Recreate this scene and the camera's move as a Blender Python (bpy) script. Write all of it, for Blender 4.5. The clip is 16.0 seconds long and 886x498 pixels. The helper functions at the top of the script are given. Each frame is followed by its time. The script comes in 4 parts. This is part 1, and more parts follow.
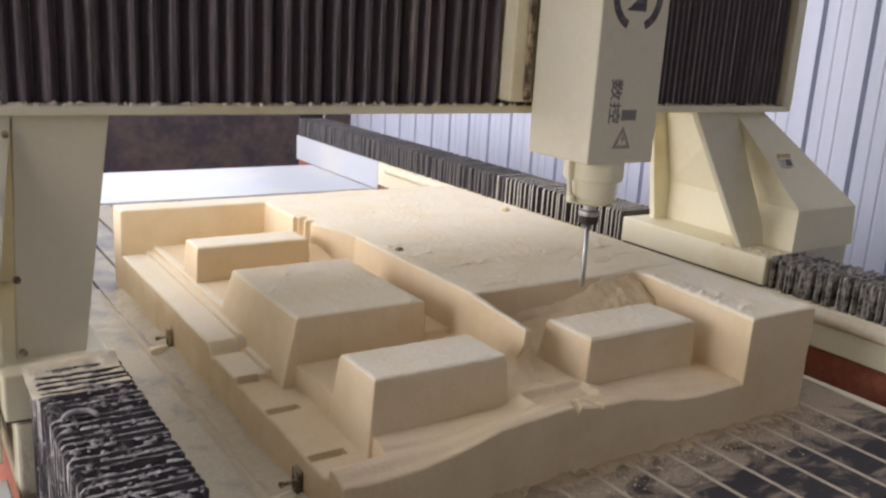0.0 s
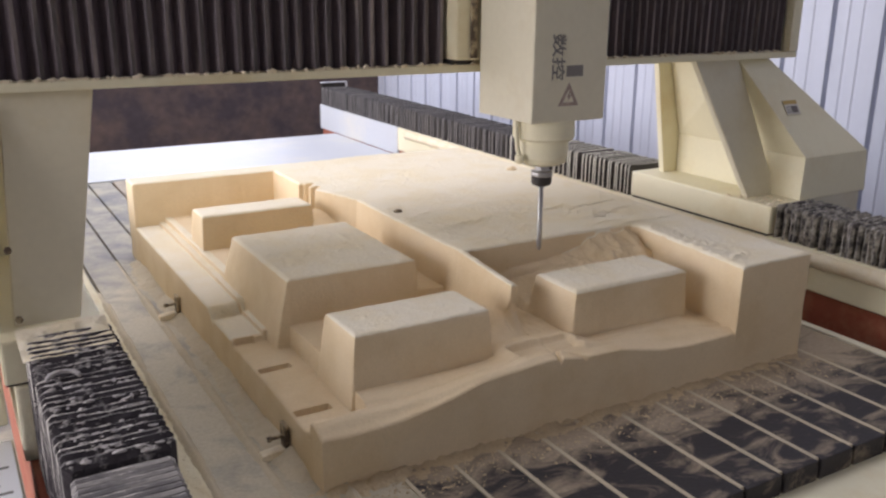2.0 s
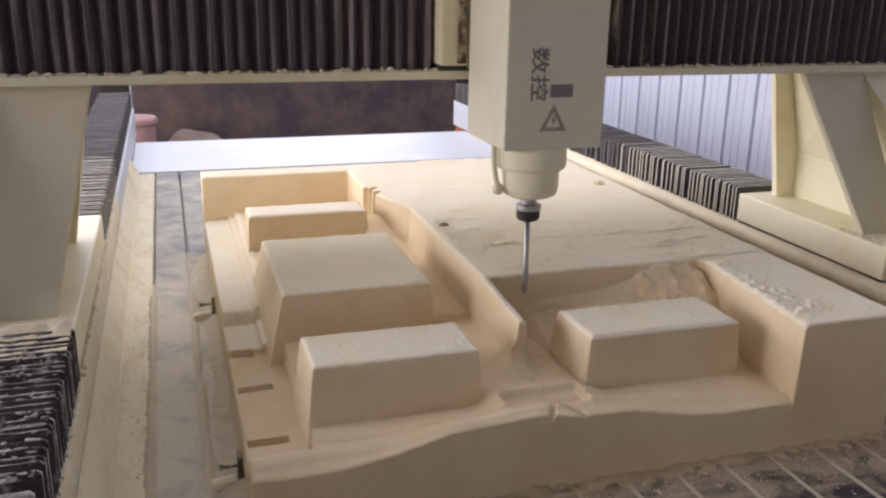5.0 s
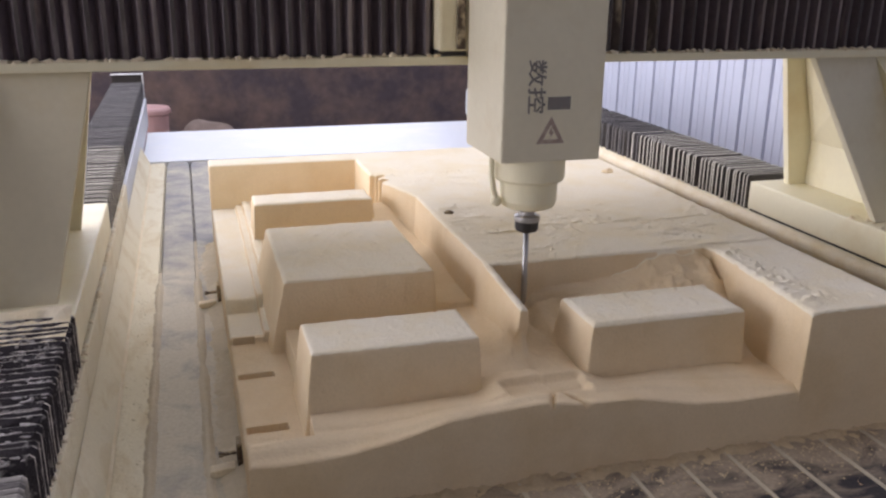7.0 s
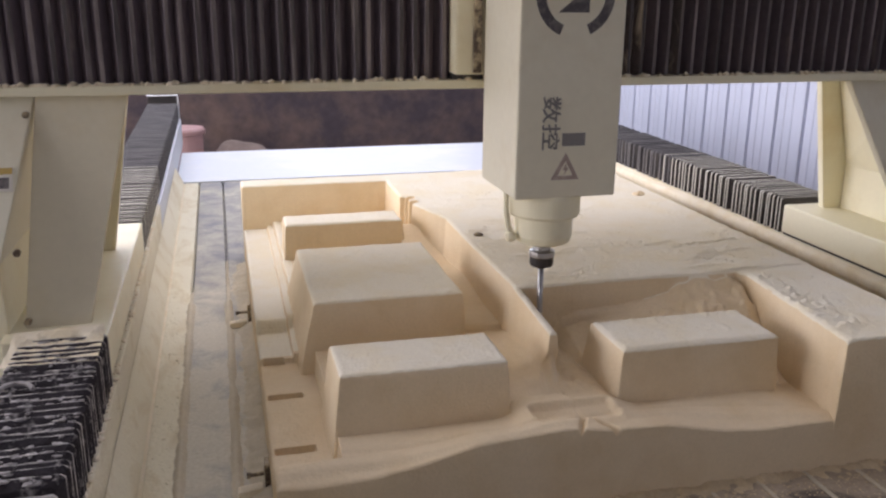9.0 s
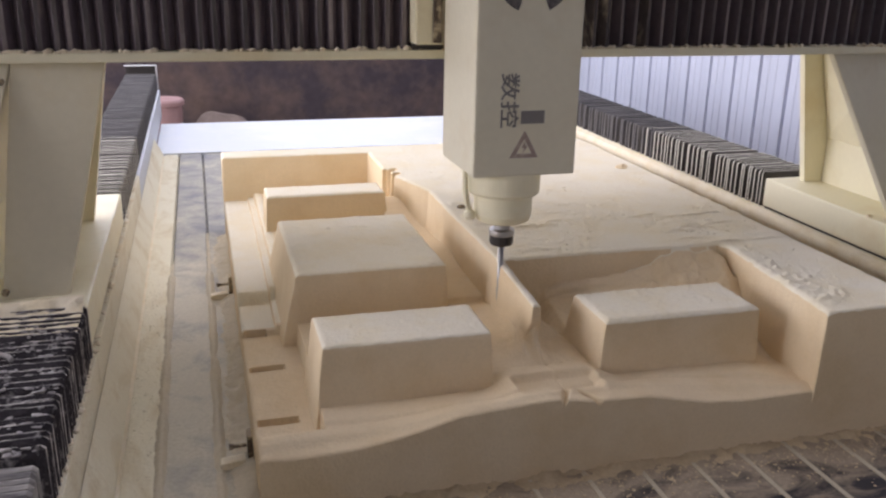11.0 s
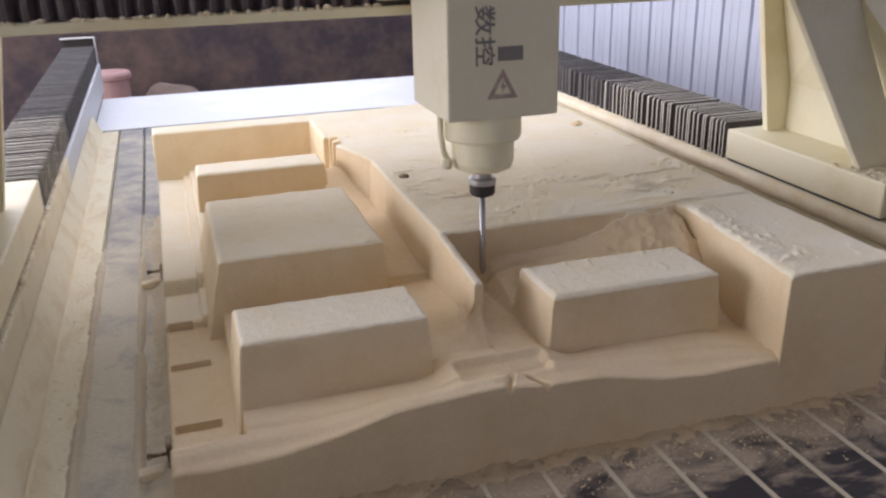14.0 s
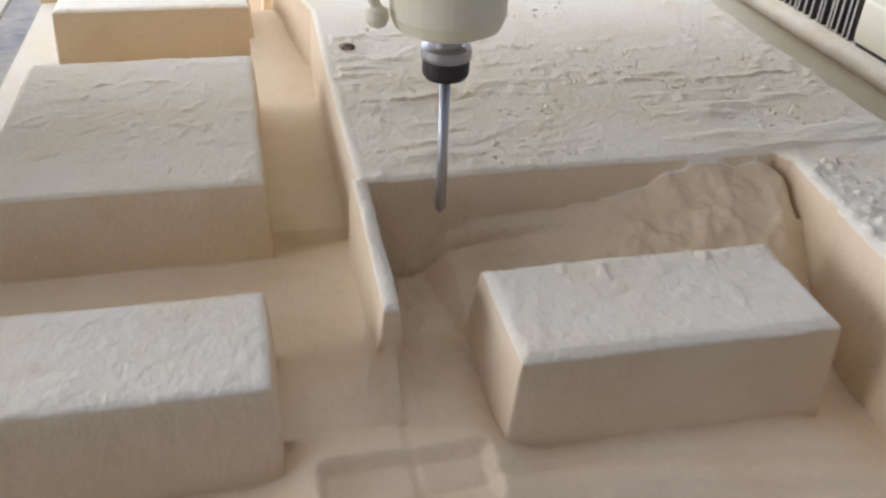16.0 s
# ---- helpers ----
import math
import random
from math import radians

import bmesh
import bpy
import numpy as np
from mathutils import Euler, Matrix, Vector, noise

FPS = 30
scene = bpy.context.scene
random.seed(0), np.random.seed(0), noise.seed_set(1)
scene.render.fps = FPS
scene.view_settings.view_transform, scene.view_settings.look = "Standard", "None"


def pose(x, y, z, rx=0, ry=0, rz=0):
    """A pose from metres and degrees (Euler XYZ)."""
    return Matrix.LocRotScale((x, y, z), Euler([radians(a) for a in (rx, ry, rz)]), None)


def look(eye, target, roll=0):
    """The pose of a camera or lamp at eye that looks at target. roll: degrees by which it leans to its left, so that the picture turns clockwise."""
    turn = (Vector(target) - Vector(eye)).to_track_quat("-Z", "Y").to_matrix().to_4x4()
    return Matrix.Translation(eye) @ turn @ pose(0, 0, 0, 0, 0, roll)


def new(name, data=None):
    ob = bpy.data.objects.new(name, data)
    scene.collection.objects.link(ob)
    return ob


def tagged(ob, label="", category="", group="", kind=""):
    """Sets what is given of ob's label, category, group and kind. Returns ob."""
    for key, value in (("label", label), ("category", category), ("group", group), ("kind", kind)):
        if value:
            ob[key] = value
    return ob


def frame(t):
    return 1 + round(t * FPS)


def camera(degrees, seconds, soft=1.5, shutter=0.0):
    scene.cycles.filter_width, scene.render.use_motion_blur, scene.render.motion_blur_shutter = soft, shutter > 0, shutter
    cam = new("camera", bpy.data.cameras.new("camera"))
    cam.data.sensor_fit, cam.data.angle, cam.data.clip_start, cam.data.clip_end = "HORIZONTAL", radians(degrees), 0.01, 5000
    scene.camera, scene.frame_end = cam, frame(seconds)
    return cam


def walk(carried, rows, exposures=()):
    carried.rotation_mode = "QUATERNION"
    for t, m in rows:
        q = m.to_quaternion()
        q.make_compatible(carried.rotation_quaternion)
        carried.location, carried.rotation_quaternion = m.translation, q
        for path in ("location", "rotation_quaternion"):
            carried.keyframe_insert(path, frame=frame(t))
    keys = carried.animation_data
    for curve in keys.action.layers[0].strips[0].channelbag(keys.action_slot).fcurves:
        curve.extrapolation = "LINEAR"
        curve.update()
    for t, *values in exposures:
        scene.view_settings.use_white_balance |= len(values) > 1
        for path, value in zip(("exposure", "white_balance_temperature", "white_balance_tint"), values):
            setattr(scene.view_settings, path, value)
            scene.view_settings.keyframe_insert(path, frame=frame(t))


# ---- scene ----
cam = camera(54.3, 16.0, soft=2.3, shutter=0.4)
PATH = [
    (0, (0.053, 0.079, 1.654), (1.127, 1.691, 1.157), 3.4),
    (0.5, (0.119, 0.032, 1.652), (1.132, 1.662, 1.091), 3.6),
    (1, (0.141, 0.01, 1.654), (1.186, 1.61, 1.063), 1.7),
    (1.5, (0.112, -0.005, 1.658), (1.157, 1.61, 1.113), 1.9),
    (2, (0.164, -0.03, 1.649), (1.133, 1.622, 1.073), 0.5),
    (2.5, (0.269, -0.079, 1.664), (1.128, 1.643, 1.12), -1.1),
    (3, (0.362, -0.01, 1.659), (1.25, 1.698, 1.119), -2.5),
    (3.5, (0.457, 0.073, 1.66), (1.256, 1.813, 1.084), -1.7),
    (4, (0.567, 0.034, 1.666), (1.153, 1.858, 1.092), 1.8),
    (4.2, (0.593, 0.025, 1.668), (1.195, 1.839, 1.078), 1.3),
    (6.5, (0.638, -0.01, 1.647), (1.17, 1.821, 1.043), 0.4),
    (7, (0.654, 0.006, 1.649), (1.196, 1.83, 1.033), 0.7),
    (7.5, (0.653, 0.016, 1.642), (1.223, 1.825, 1.01), 1.1),
    (8, (0.64, 0.007, 1.649), (1.139, 1.844, 1.035), 0.3),
    (8.5, (0.644, 0.01, 1.666), (1.126, 1.866, 1.099), 0.3),
    (9, (0.656, 0.008, 1.655), (1.134, 1.863, 1.082), 0.5),
    (9.5, (0.664, 0.019, 1.651), (1.178, 1.857, 1.055), 0.6),
    (10, (0.655, 0.015, 1.651), (1.174, 1.847, 1.038), 0.9),
    (12.5, (0.653, 0.018, 1.64), (1.169, 1.843, 1.006), 1.2),
    (13, (0.668, 0.024, 1.641), (1.198, 1.841, 0.995), 1.0),
    (13.5, (0.707, 0.033, 1.634), (1.265, 1.825, 0.944), -0.1),
    (14, (0.781, 0.137, 1.629), (1.336, 1.92, 0.912), -1.3),
    (14.5, (0.924, 0.276, 1.606), (1.453, 2.008, 0.758), -0.1),
    (15, (1.099, 0.402, 1.59), (1.488, 2.133, 0.667), 1.4),
    (15.5, (1.17, 0.601, 1.544), (1.547, 2.278, 0.521), 3.5),
    (16, (1.175, 0.862, 1.527), (1.569, 2.476, 0.413), 2.5),
]
walk(cam, [(t, look(eye, target, roll)) for t, eye, target, roll in PATH], exposures=[(0, 0.0, 6850, 20), (4, 0.0, 6850, 22), (8, 0.0, 6650, 23), (14, 0.0, 6650, 22), (15, -0.03, 6300, 22), (15.5, 0.05, 6100, 21), (16, 0.18, 6000, 19)])

# ---- world and light ----
world = bpy.data.worlds.new("world")
world.use_nodes = True
wn = world.node_tree.nodes
sky = wn.new("ShaderNodeTexSky")
sky.sky_type, sky.sun_disc, sky.sun_elevation, sky.sun_rotation = "NISHITA", False, radians(40), radians(250)
world.node_tree.links.new(sky.outputs[0], wn["Background"].inputs[0])
wn["Background"].inputs[1].default_value = 0.12
scene.world = world


def daylight(name, eye, target, wide, high, watts, colour):
    lamp = bpy.data.lights.new(name, "AREA")
    lamp.shape, lamp.size, lamp.size_y, lamp.energy, lamp.color = "RECTANGLE", wide, high, watts, colour
    new(name, lamp).matrix_world = look(eye, target)


# daylight lamps in unseen openings: rear window above the dark wall, side window, roof light and front doorway
daylight("rear_window_light", (0.3, 7.22, 2.35), (1.0, 2.0, 0.6), 5.4, 1.9, 145, (0.80, 0.90, 1.0))
daylight("side_window_light", (-3.42, 3.4, 1.95), (1.2, 2.6, 1.0), 6.4, 2.2, 325, (0.90, 0.95, 1.0))
daylight("roof_light_lamp", (1.0, 3.65, 4.44), (1.0, 3.65, 0.0), 5.2, 3.6, 108, (0.92, 0.96, 1.0))
# front lamp is added fill behind the camera; its doorway is made up
daylight("front_fill_light", (0.6, -3.98, 1.9), (0.6, 0.0, 1.9), 3.0, 2.2, 9, (0.94, 0.96, 1.0))


# ---- materials ----
def material(name, colour, rough=0.6, metal=0.0, grain=90.0, bump=0.15, vary=0.12, second=None, patch=4.0, cut=(0.45, 0.62), spec=0.5, streak=None, pieces=0.0, distort=0.0, heap=None):
    """Two scales of noise on a base colour; second: a colour that lies over it in patches."""
    m = bpy.data.materials.new(name)
    m.use_nodes = True
    n, l = m.node_tree.nodes, m.node_tree.links
    b = n["Principled BSDF"]
    tc = n.new("ShaderNodeTexCoord")
    src = tc.outputs["Object"]
    if pieces:
        own, shift, move = n.new("ShaderNodeObjectInfo"), n.new("ShaderNodeMath"), n.new("ShaderNodeVectorMath")
        shift.operation, move.operation = "MULTIPLY", "ADD"
        shift.inputs[1].default_value = 41.0
        l.new(own.outputs["Random"], shift.inputs[0])
        l.new(src, move.inputs[0])
        l.new(shift.outputs[0], move.inputs[1])
        src = move.outputs[0]
    fine, broad = n.new("ShaderNodeTexNoise"), n.new("ShaderNodeTexNoise")
    fine.inputs["Scale"].default_value, fine.inputs["Detail"].default_value = grain, 6
    broad.inputs["Scale"].default_value, broad.inputs["Detail"].default_value = patch, 5
    broad.inputs["Roughness"].default_value, broad.inputs["Distortion"].default_value = 0.65, distort
    l.new(src, fine.inputs["Vector"])
    if streak:
        mp = n.new("ShaderNodeMapping")
        mp.inputs["Scale"].default_value = streak
        l.new(src, mp.inputs["Vector"])
        l.new(mp.outputs[0], broad.inputs["Vector"])
    else:
        l.new(src, broad.inputs["Vector"])
    ramp = n.new("ShaderNodeMapRange")
    ramp.inputs["From Min"].default_value, ramp.inputs["From Max"].default_value = cut
    if heap:
        sep, near, more = n.new("ShaderNodeSeparateXYZ"), n.new("ShaderNodeMapRange"), n.new("ShaderNodeMath")
        l.new(tc.outputs["Object"], sep.inputs[0])
        l.new(sep.outputs["Y"], near.inputs["Value"])
        near.inputs["From Min"].default_value, near.inputs["From Max"].default_value, near.inputs["To Max"].default_value = heap
        more.operation = "ADD"
        l.new(broad.outputs[0], more.inputs[0])
        l.new(near.outputs[0], more.inputs[1])
        l.new(more.outputs[0], ramp.inputs["Value"])
    else:
        l.new(broad.outputs[0], ramp.inputs["Value"])
    mix = n.new("ShaderNodeMix")
    mix.data_type = "RGBA"
    mix.inputs["A"].default_value = (*colour, 1)
    mix.inputs["B"].default_value = (*(second or [c * (1 - vary) for c in colour]), 1)
    l.new(ramp.outputs[0], mix.inputs["Factor"])
    hsv = n.new("ShaderNodeHueSaturation")
    l.new(mix.outputs["Result"], hsv.inputs["Color"])
    val = n.new("ShaderNodeMapRange")
    val.inputs["To Min"].default_value, val.inputs["To Max"].default_value = 1 - vary, 1 + vary
    l.new(fine.outputs[0], val.inputs["Value"])
    if pieces:
        info, add = n.new("ShaderNodeObjectInfo"), n.new("ShaderNodeMath")
        add.operation = "MULTIPLY_ADD"
        l.new(info.outputs["Random"], add.inputs[0])
        add.inputs[1].default_value = pieces
        l.new(val.outputs[0], add.inputs[2])
        l.new(add.outputs[0], hsv.inputs["Value"])
    else:
        l.new(val.outputs[0], hsv.inputs["Value"])
    l.new(hsv.outputs[0], b.inputs["Base Color"])
    b.inputs["Roughness"].default_value, b.inputs["Metallic"].default_value = rough, metal
    b.inputs["Specular IOR Level"].default_value = spec
    bp = n.new("ShaderNodeBump")
    bp.inputs["Strength"].default_value, bp.inputs["Distance"].default_value = bump, 0.004
    l.new(fine.outputs[0], bp.inputs["Height"])
    l.new(bp.outputs[0], b.inputs["Normal"])
    return m


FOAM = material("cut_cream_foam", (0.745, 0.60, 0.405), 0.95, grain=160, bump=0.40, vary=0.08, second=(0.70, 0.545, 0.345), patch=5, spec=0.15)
# tops are paler than cut faces: dust, plus their light put in the colour
FOAM_TOP = material("dusted_lit_foam_top", (0.79, 0.715, 0.57), 0.95, grain=150, bump=0.65, vary=0.08, second=(0.775, 0.68, 0.50), patch=7, spec=0.15)
DUST = material("foam_dust", (0.80, 0.71, 0.55), 1.0, grain=220, bump=0.6, vary=0.1, second=(0.76, 0.65, 0.46), patch=14, spec=0.1)
APRON = material("tan_foam_dust", (0.60, 0.475, 0.31), 1.0, grain=160, bump=0.8, vary=0.15, second=(0.48, 0.375, 0.25), patch=16, cut=(0.40, 0.66), spec=0.1)
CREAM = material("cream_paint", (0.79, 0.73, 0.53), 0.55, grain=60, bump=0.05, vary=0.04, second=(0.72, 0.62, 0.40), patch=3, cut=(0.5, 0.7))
# greyer and warmer copies of the cream; on the legs they carry shade
GREY_CREAM = material("grey_cream_paint", (0.70, 0.65, 0.505), 0.6, grain=60, bump=0.05, vary=0.05, second=(0.64, 0.56, 0.40), patch=4, cut=(0.5, 0.75))
WARM_CREAM = material("warm_cream_paint", (0.70, 0.63, 0.47), 0.7, grain=60, bump=0.08, vary=0.05, second=(0.66, 0.56, 0.36), patch=5, cut=(0.45, 0.75))
BED_DUST = material("dust_filmed_plank", (0.48, 0.42, 0.315), 0.9, grain=120, bump=0.3, vary=0.12, second=(0.57, 0.49, 0.355), patch=5, cut=(0.35, 0.7))
WHITE = material("white_paint", (0.52, 0.535, 0.57), 0.45, grain=40, bump=0.04, vary=0.03, second=(0.63, 0.60, 0.53), patch=2.5, cut=(0.5, 0.8))
RIDGE = material("dust_caked_ridge", (0.13, 0.12, 0.12), 0.95, grain=140, bump=0.8, vary=0.3, second=(0.54, 0.50, 0.46), patch=20, cut=(0.42, 0.60), streak=(1.0, 1.0, 1.0), pieces=0.2)
GREY_RIDGE = material("grey_ridge", (0.085, 0.078, 0.08), 0.9, grain=140, bump=0.3, vary=0.2, second=(0.19, 0.175, 0.165), patch=5, cut=(0.40, 0.65), pieces=0.1)
FOLD_RIDGE = material("streaked_fold_edge", (0.05, 0.042, 0.042), 0.7, grain=90, bump=0.3, vary=0.3, second=(0.20, 0.165, 0.16), patch=4, cut=(0.45, 0.70), streak=(6, 6, 0.5), pieces=0.6)
LUMPY_RUBBER = material("dust_lumped_bellows", (0.055, 0.048, 0.045), 0.9, grain=120, bump=0.9, vary=0.35, second=(0.46, 0.42, 0.35), patch=32, cut=(0.42, 0.68), pieces=0.3)
RUBBER = material("black_bellows_cloth", (0.080, 0.060, 0.070), 0.6, grain=70, bump=0.3, vary=0.3, second=(0.26, 0.21, 0.18), patch=6, cut=(0.60, 0.80), streak=(3, 3, 0.4), pieces=0.25)
SMEARED = material("dust_smeared_cloth", (0.075, 0.058, 0.055), 0.8, grain=70, bump=0.4, vary=0.3, second=(0.46, 0.38, 0.29), patch=9, cut=(0.50, 0.66), streak=(1.5, 1.5, 0.5), pieces=0.25, distort=0.8)
DUSTY_RUBBER = material("dusty_bellows_cloth", (0.026, 0.020, 0.024), 0.8, grain=110, bump=0.8, vary=0.4, second=(0.42, 0.39, 0.37), patch=38, cut=(0.56, 0.74), pieces=0.3)
SAG_RUBBER = material("dust_filmed_bellows", (0.11, 0.10, 0.10), 0.8, grain=60, bump=0.5, vary=0.35, second=(0.42, 0.39, 0.36), patch=12, cut=(0.42, 0.70), streak=(0.5, 2.0, 1.0), pieces=0.1)
GREY_RUBBER = material("grey_dusty_bellows", (0.030, 0.026, 0.029), 0.8, grain=110, bump=0.4, vary=0.2, second=(0.10, 0.092, 0.085), patch=5, cut=(0.45, 0.7), pieces=0.08)
# dusty fold sides, darkened to put shade into the gaps
PALE_RUBBER = material("shaded_dusty_bellows", (0.030, 0.026, 0.026), 0.9, grain=110, bump=0.4, vary=0.2, second=(0.065, 0.058, 0.05), patch=9, cut=(0.35, 0.65), pieces=0.15)
MID_RUBBER = material("brown_dusty_bellows", (0.035, 0.028, 0.028), 0.9, grain=110, bump=0.4, vary=0.25, second=(0.055, 0.046, 0.042), patch=10, cut=(0.42, 0.68), pieces=0.15)
CAKED = material("grey_white_caked_dust", (0.44, 0.41, 0.40), 1.0, grain=200, bump=0.6, vary=0.2, second=(0.24, 0.22, 0.21), patch=30, spec=0.1)
# crests paler than their dust: ridge highlights are put into the colour
PALE_RIDGE = material("dust_highlight_ridge", (0.46, 0.43, 0.37), 0.95, grain=140, bump=0.4, vary=0.2, second=(0.64, 0.60, 0.51), patch=9, cut=(0.40, 0.65), pieces=0.1)
COVER_DUST = material("dust_crusted_cover", (0.74, 0.68, 0.52), 0.9, grain=110, bump=0.6, vary=0.07, second=(0.62, 0.52, 0.34), patch=7, cut=(0.48, 0.72), streak=(2.0, 0.8, 1.0), distort=0.6, spec=0.2)
ALU = material("dusted_aluminium", (0.20, 0.195, 0.20), 0.7, 0.15, grain=120, bump=0.2, vary=0.2, second=(0.50, 0.445, 0.335), patch=7.0, cut=(0.34, 0.70), heap=(2.85, 2.50, 0.20), distort=0.5)
ALU_DARK = material("dark_dusted_bed", (0.022, 0.018, 0.022), 0.6, 0.1, grain=120, bump=0.3, vary=0.3, second=(0.36, 0.285, 0.205), patch=8, cut=(0.50, 0.73), distort=1.1, streak=(0.8, 1.5, 1.0), heap=(1.12, 1.34, 0.26))
STEEL = material("machined_steel", (0.46, 0.45, 0.45), 0.48, 1.0, grain=200, bump=0.05, vary=0.08)
BLACKENED = material("blackened_steel", (0.05, 0.044, 0.042), 0.55, 0.4, grain=200, bump=0.1, vary=0.2)
RUSTY = material("rusty_clamp_steel", (0.10, 0.07, 0.05), 0.7, 0.4, grain=150, bump=0.6, vary=0.3, second=(0.55, 0.45, 0.30), patch=30)
RED = material("red_primer", (0.30, 0.075, 0.04), 0.7, grain=90, bump=0.15, vary=0.12, second=(0.36, 0.13, 0.07), patch=9)
SHEET = material("white_corrugated_sheet", (0.49, 0.515, 0.605), 0.4, grain=30, bump=0.04, vary=0.03, second=(0.465, 0.49, 0.575), patch=2.0, streak=(1, 4, 0.3))
DARKWALL = material("dark_stained_wall", (0.048, 0.036, 0.042), 0.9, grain=16, bump=0.3, vary=0.35, second=(0.125, 0.082, 0.066), patch=2.2, cut=(0.40, 0.68), distort=0.15)
PLASTER = material("grey_plaster", (0.42, 0.40, 0.37), 0.9, grain=40, bump=0.2, vary=0.1, patch=1.2)
CONCRETE = material("workshop_concrete", (0.23, 0.22, 0.20), 0.85, grain=60, bump=0.25, vary=0.15, second=(0.42, 0.37, 0.29), patch=2.5)
INK = material("dark_print", (0.07, 0.06, 0.065), 0.6, grain=200, bump=0.0, vary=0.2, second=(0.16, 0.14, 0.13), patch=60)
GREYINK = material("grey_print", (0.20, 0.185, 0.18), 0.6, grain=200, bump=0.0, vary=0.1)
SIGN = material("pale_sign_ink", (0.33, 0.25, 0.22), 0.6, grain=200, bump=0.0, vary=0.1, second=(0.46, 0.37, 0.31), patch=60)
YELLOW = material("yellow_label", (0.50, 0.34, 0.10), 0.5, grain=200, bump=0.0, vary=0.08)
PAPER = material("label_paper", (0.66, 0.62, 0.54), 0.6, grain=200, bump=0.0, vary=0.08)
PAPER_WHITE = material("white_paper", (0.80, 0.80, 0.82), 0.7, grain=150, bump=0.05, vary=0.03)
PINK = material("pink_plastic", (0.36, 0.21, 0.20), 0.5, grain=40, bump=0.05, vary=0.1, second=(0.34, 0.20, 0.19), patch=5)
SACK = material("brown_sack", (0.21, 0.155, 0.13), 0.95, grain=50, bump=0.5, vary=0.2, patch=8)


# ---- builders ----
def box(bm, lo, hi, bevel=0.004):
    lo, hi = Vector(lo), Vector(hi)
    m = Matrix.Translation((lo + hi) / 2) @ Matrix.Diagonal((*(hi - lo), 1))
    made = bmesh.ops.create_cube(bm, size=1, matrix=m)
    if bevel:
        edges = {e for v in made["verts"] for e in v.link_edges}
        bmesh.ops.bevel(bm, geom=list(edges), offset=bevel, segments=2, affect="EDGES", profile=0.6)
    return bm


def a_box(lo, hi, bevel=0.004):
    return box(bmesh.new(), lo, hi, bevel)


def hexa(bm, low, high, bevel=0.003):
    """A block between two quads, each of four points in the same turning order."""
    vs = [bm.verts.new(p) for p in (*low, *high)]
    faces = [(3, 2, 1, 0), (4, 5, 6, 7)] + [(i, (i + 1) % 4, 4 + (i + 1) % 4, 4 + i) for i in range(4)]
    for f in faces:
        bm.faces.new([vs[i] for i in f])
    bmesh.ops.recalc_face_normals(bm, faces=bm.faces[:])
    if bevel:
        edges = {e for v in vs for e in v.link_edges}
        bmesh.ops.bevel(bm, geom=list(edges), offset=bevel, segments=2, affect="EDGES", profile=0.6)
    return bm


def lathe(bm, rings, sides=40, centre=(0, 0)):
    """A turned body from rows of (radius, z)."""
    loops = []
    for r, z in rings:
        loops.append([bm.verts.new((centre[0] + r * math.cos(2 * math.pi * i / sides), centre[1] + r * math.sin(2 * math.pi * i / sides), z)) for i in range(sides)])
    for a, b in zip(loops, loops[1:]):
        for i in range(sides):
            bm.faces.new((a[i], a[(i + 1) % sides], b[(i + 1) % sides], b[i]))
    bm.faces.new(loops[0]), bm.faces.new(loops[-1])
    bmesh.ops.recalc_face_normals(bm, faces=bm.faces[:])
    return bm


def tube(bm, points, radius, sides=12):
    loops = []
    for i, p in enumerate(points):
        a, b = Vector(points[max(i - 1, 0)]), Vector(points[min(i + 1, len(points) - 1)])
        q = (b - a).to_track_quat("Z", "Y")
        loops.append([bm.verts.new(Vector(p) + q @ Vector((radius * math.cos(2 * math.pi * k / sides), radius * math.sin(2 * math.pi * k / sides), 0))) for k in range(sides)])
    for a, b in zip(loops, loops[1:]):
        for k in range(sides):
            bm.faces.new((a[k], a[(k + 1) % sides], b[(k + 1) % sides], b[k]))
    bm.faces.new(loops[0]), bm.faces.new(loops[-1])
    bmesh.ops.recalc_face_normals(bm, faces=bm.faces[:])
    return bm


def mesh_from(name, bm, mat, smooth=False):
    me = bpy.data.meshes.new(name)
    if smooth:
        for f in bm.faces:
            f.smooth = True
    bm.to_mesh(me)
    bm.free()
    me.materials.append(mat)
    return me


def part(name, bm, mat, parent, label="", smooth=False):
    ob = new(name, bm if isinstance(bm, bpy.types.Mesh) else mesh_from(name, bm, mat, smooth))
    ob.parent = parent
    return tagged(ob, label)


def solid(name, bm, mat, label, category, kind="", group="", smooth=False):
    return tagged(new(name, mesh_from(name, bm, mat, smooth)), label, category, group, kind)


def empty(name, label, category, group=""):
    return tagged(new(name), label, category, group)


def value_noise(x, y, cell, seed):
    """Smooth noise from 0 to 1 over arrays x, y."""
    rng = np.random.RandomState(seed)
    g = rng.rand(256, 256)
    u, v = x / cell + 700, y / cell + 700
    i, j = np.floor(u).astype(int), np.floor(v).astype(int)
    fu, fv = u - i, v - j
    fu, fv = fu * fu * (3 - 2 * fu), fv * fv * (3 - 2 * fv)
    a, b, c, d = g[i % 256, j % 256], g[(i + 1) % 256, j % 256], g[i % 256, (j + 1) % 256], g[(i + 1) % 256, (j + 1) % 256]
    return (a * (1 - fu) + b * fu) * (1 - fv) + (c * (1 - fu) + d * fu) * fv


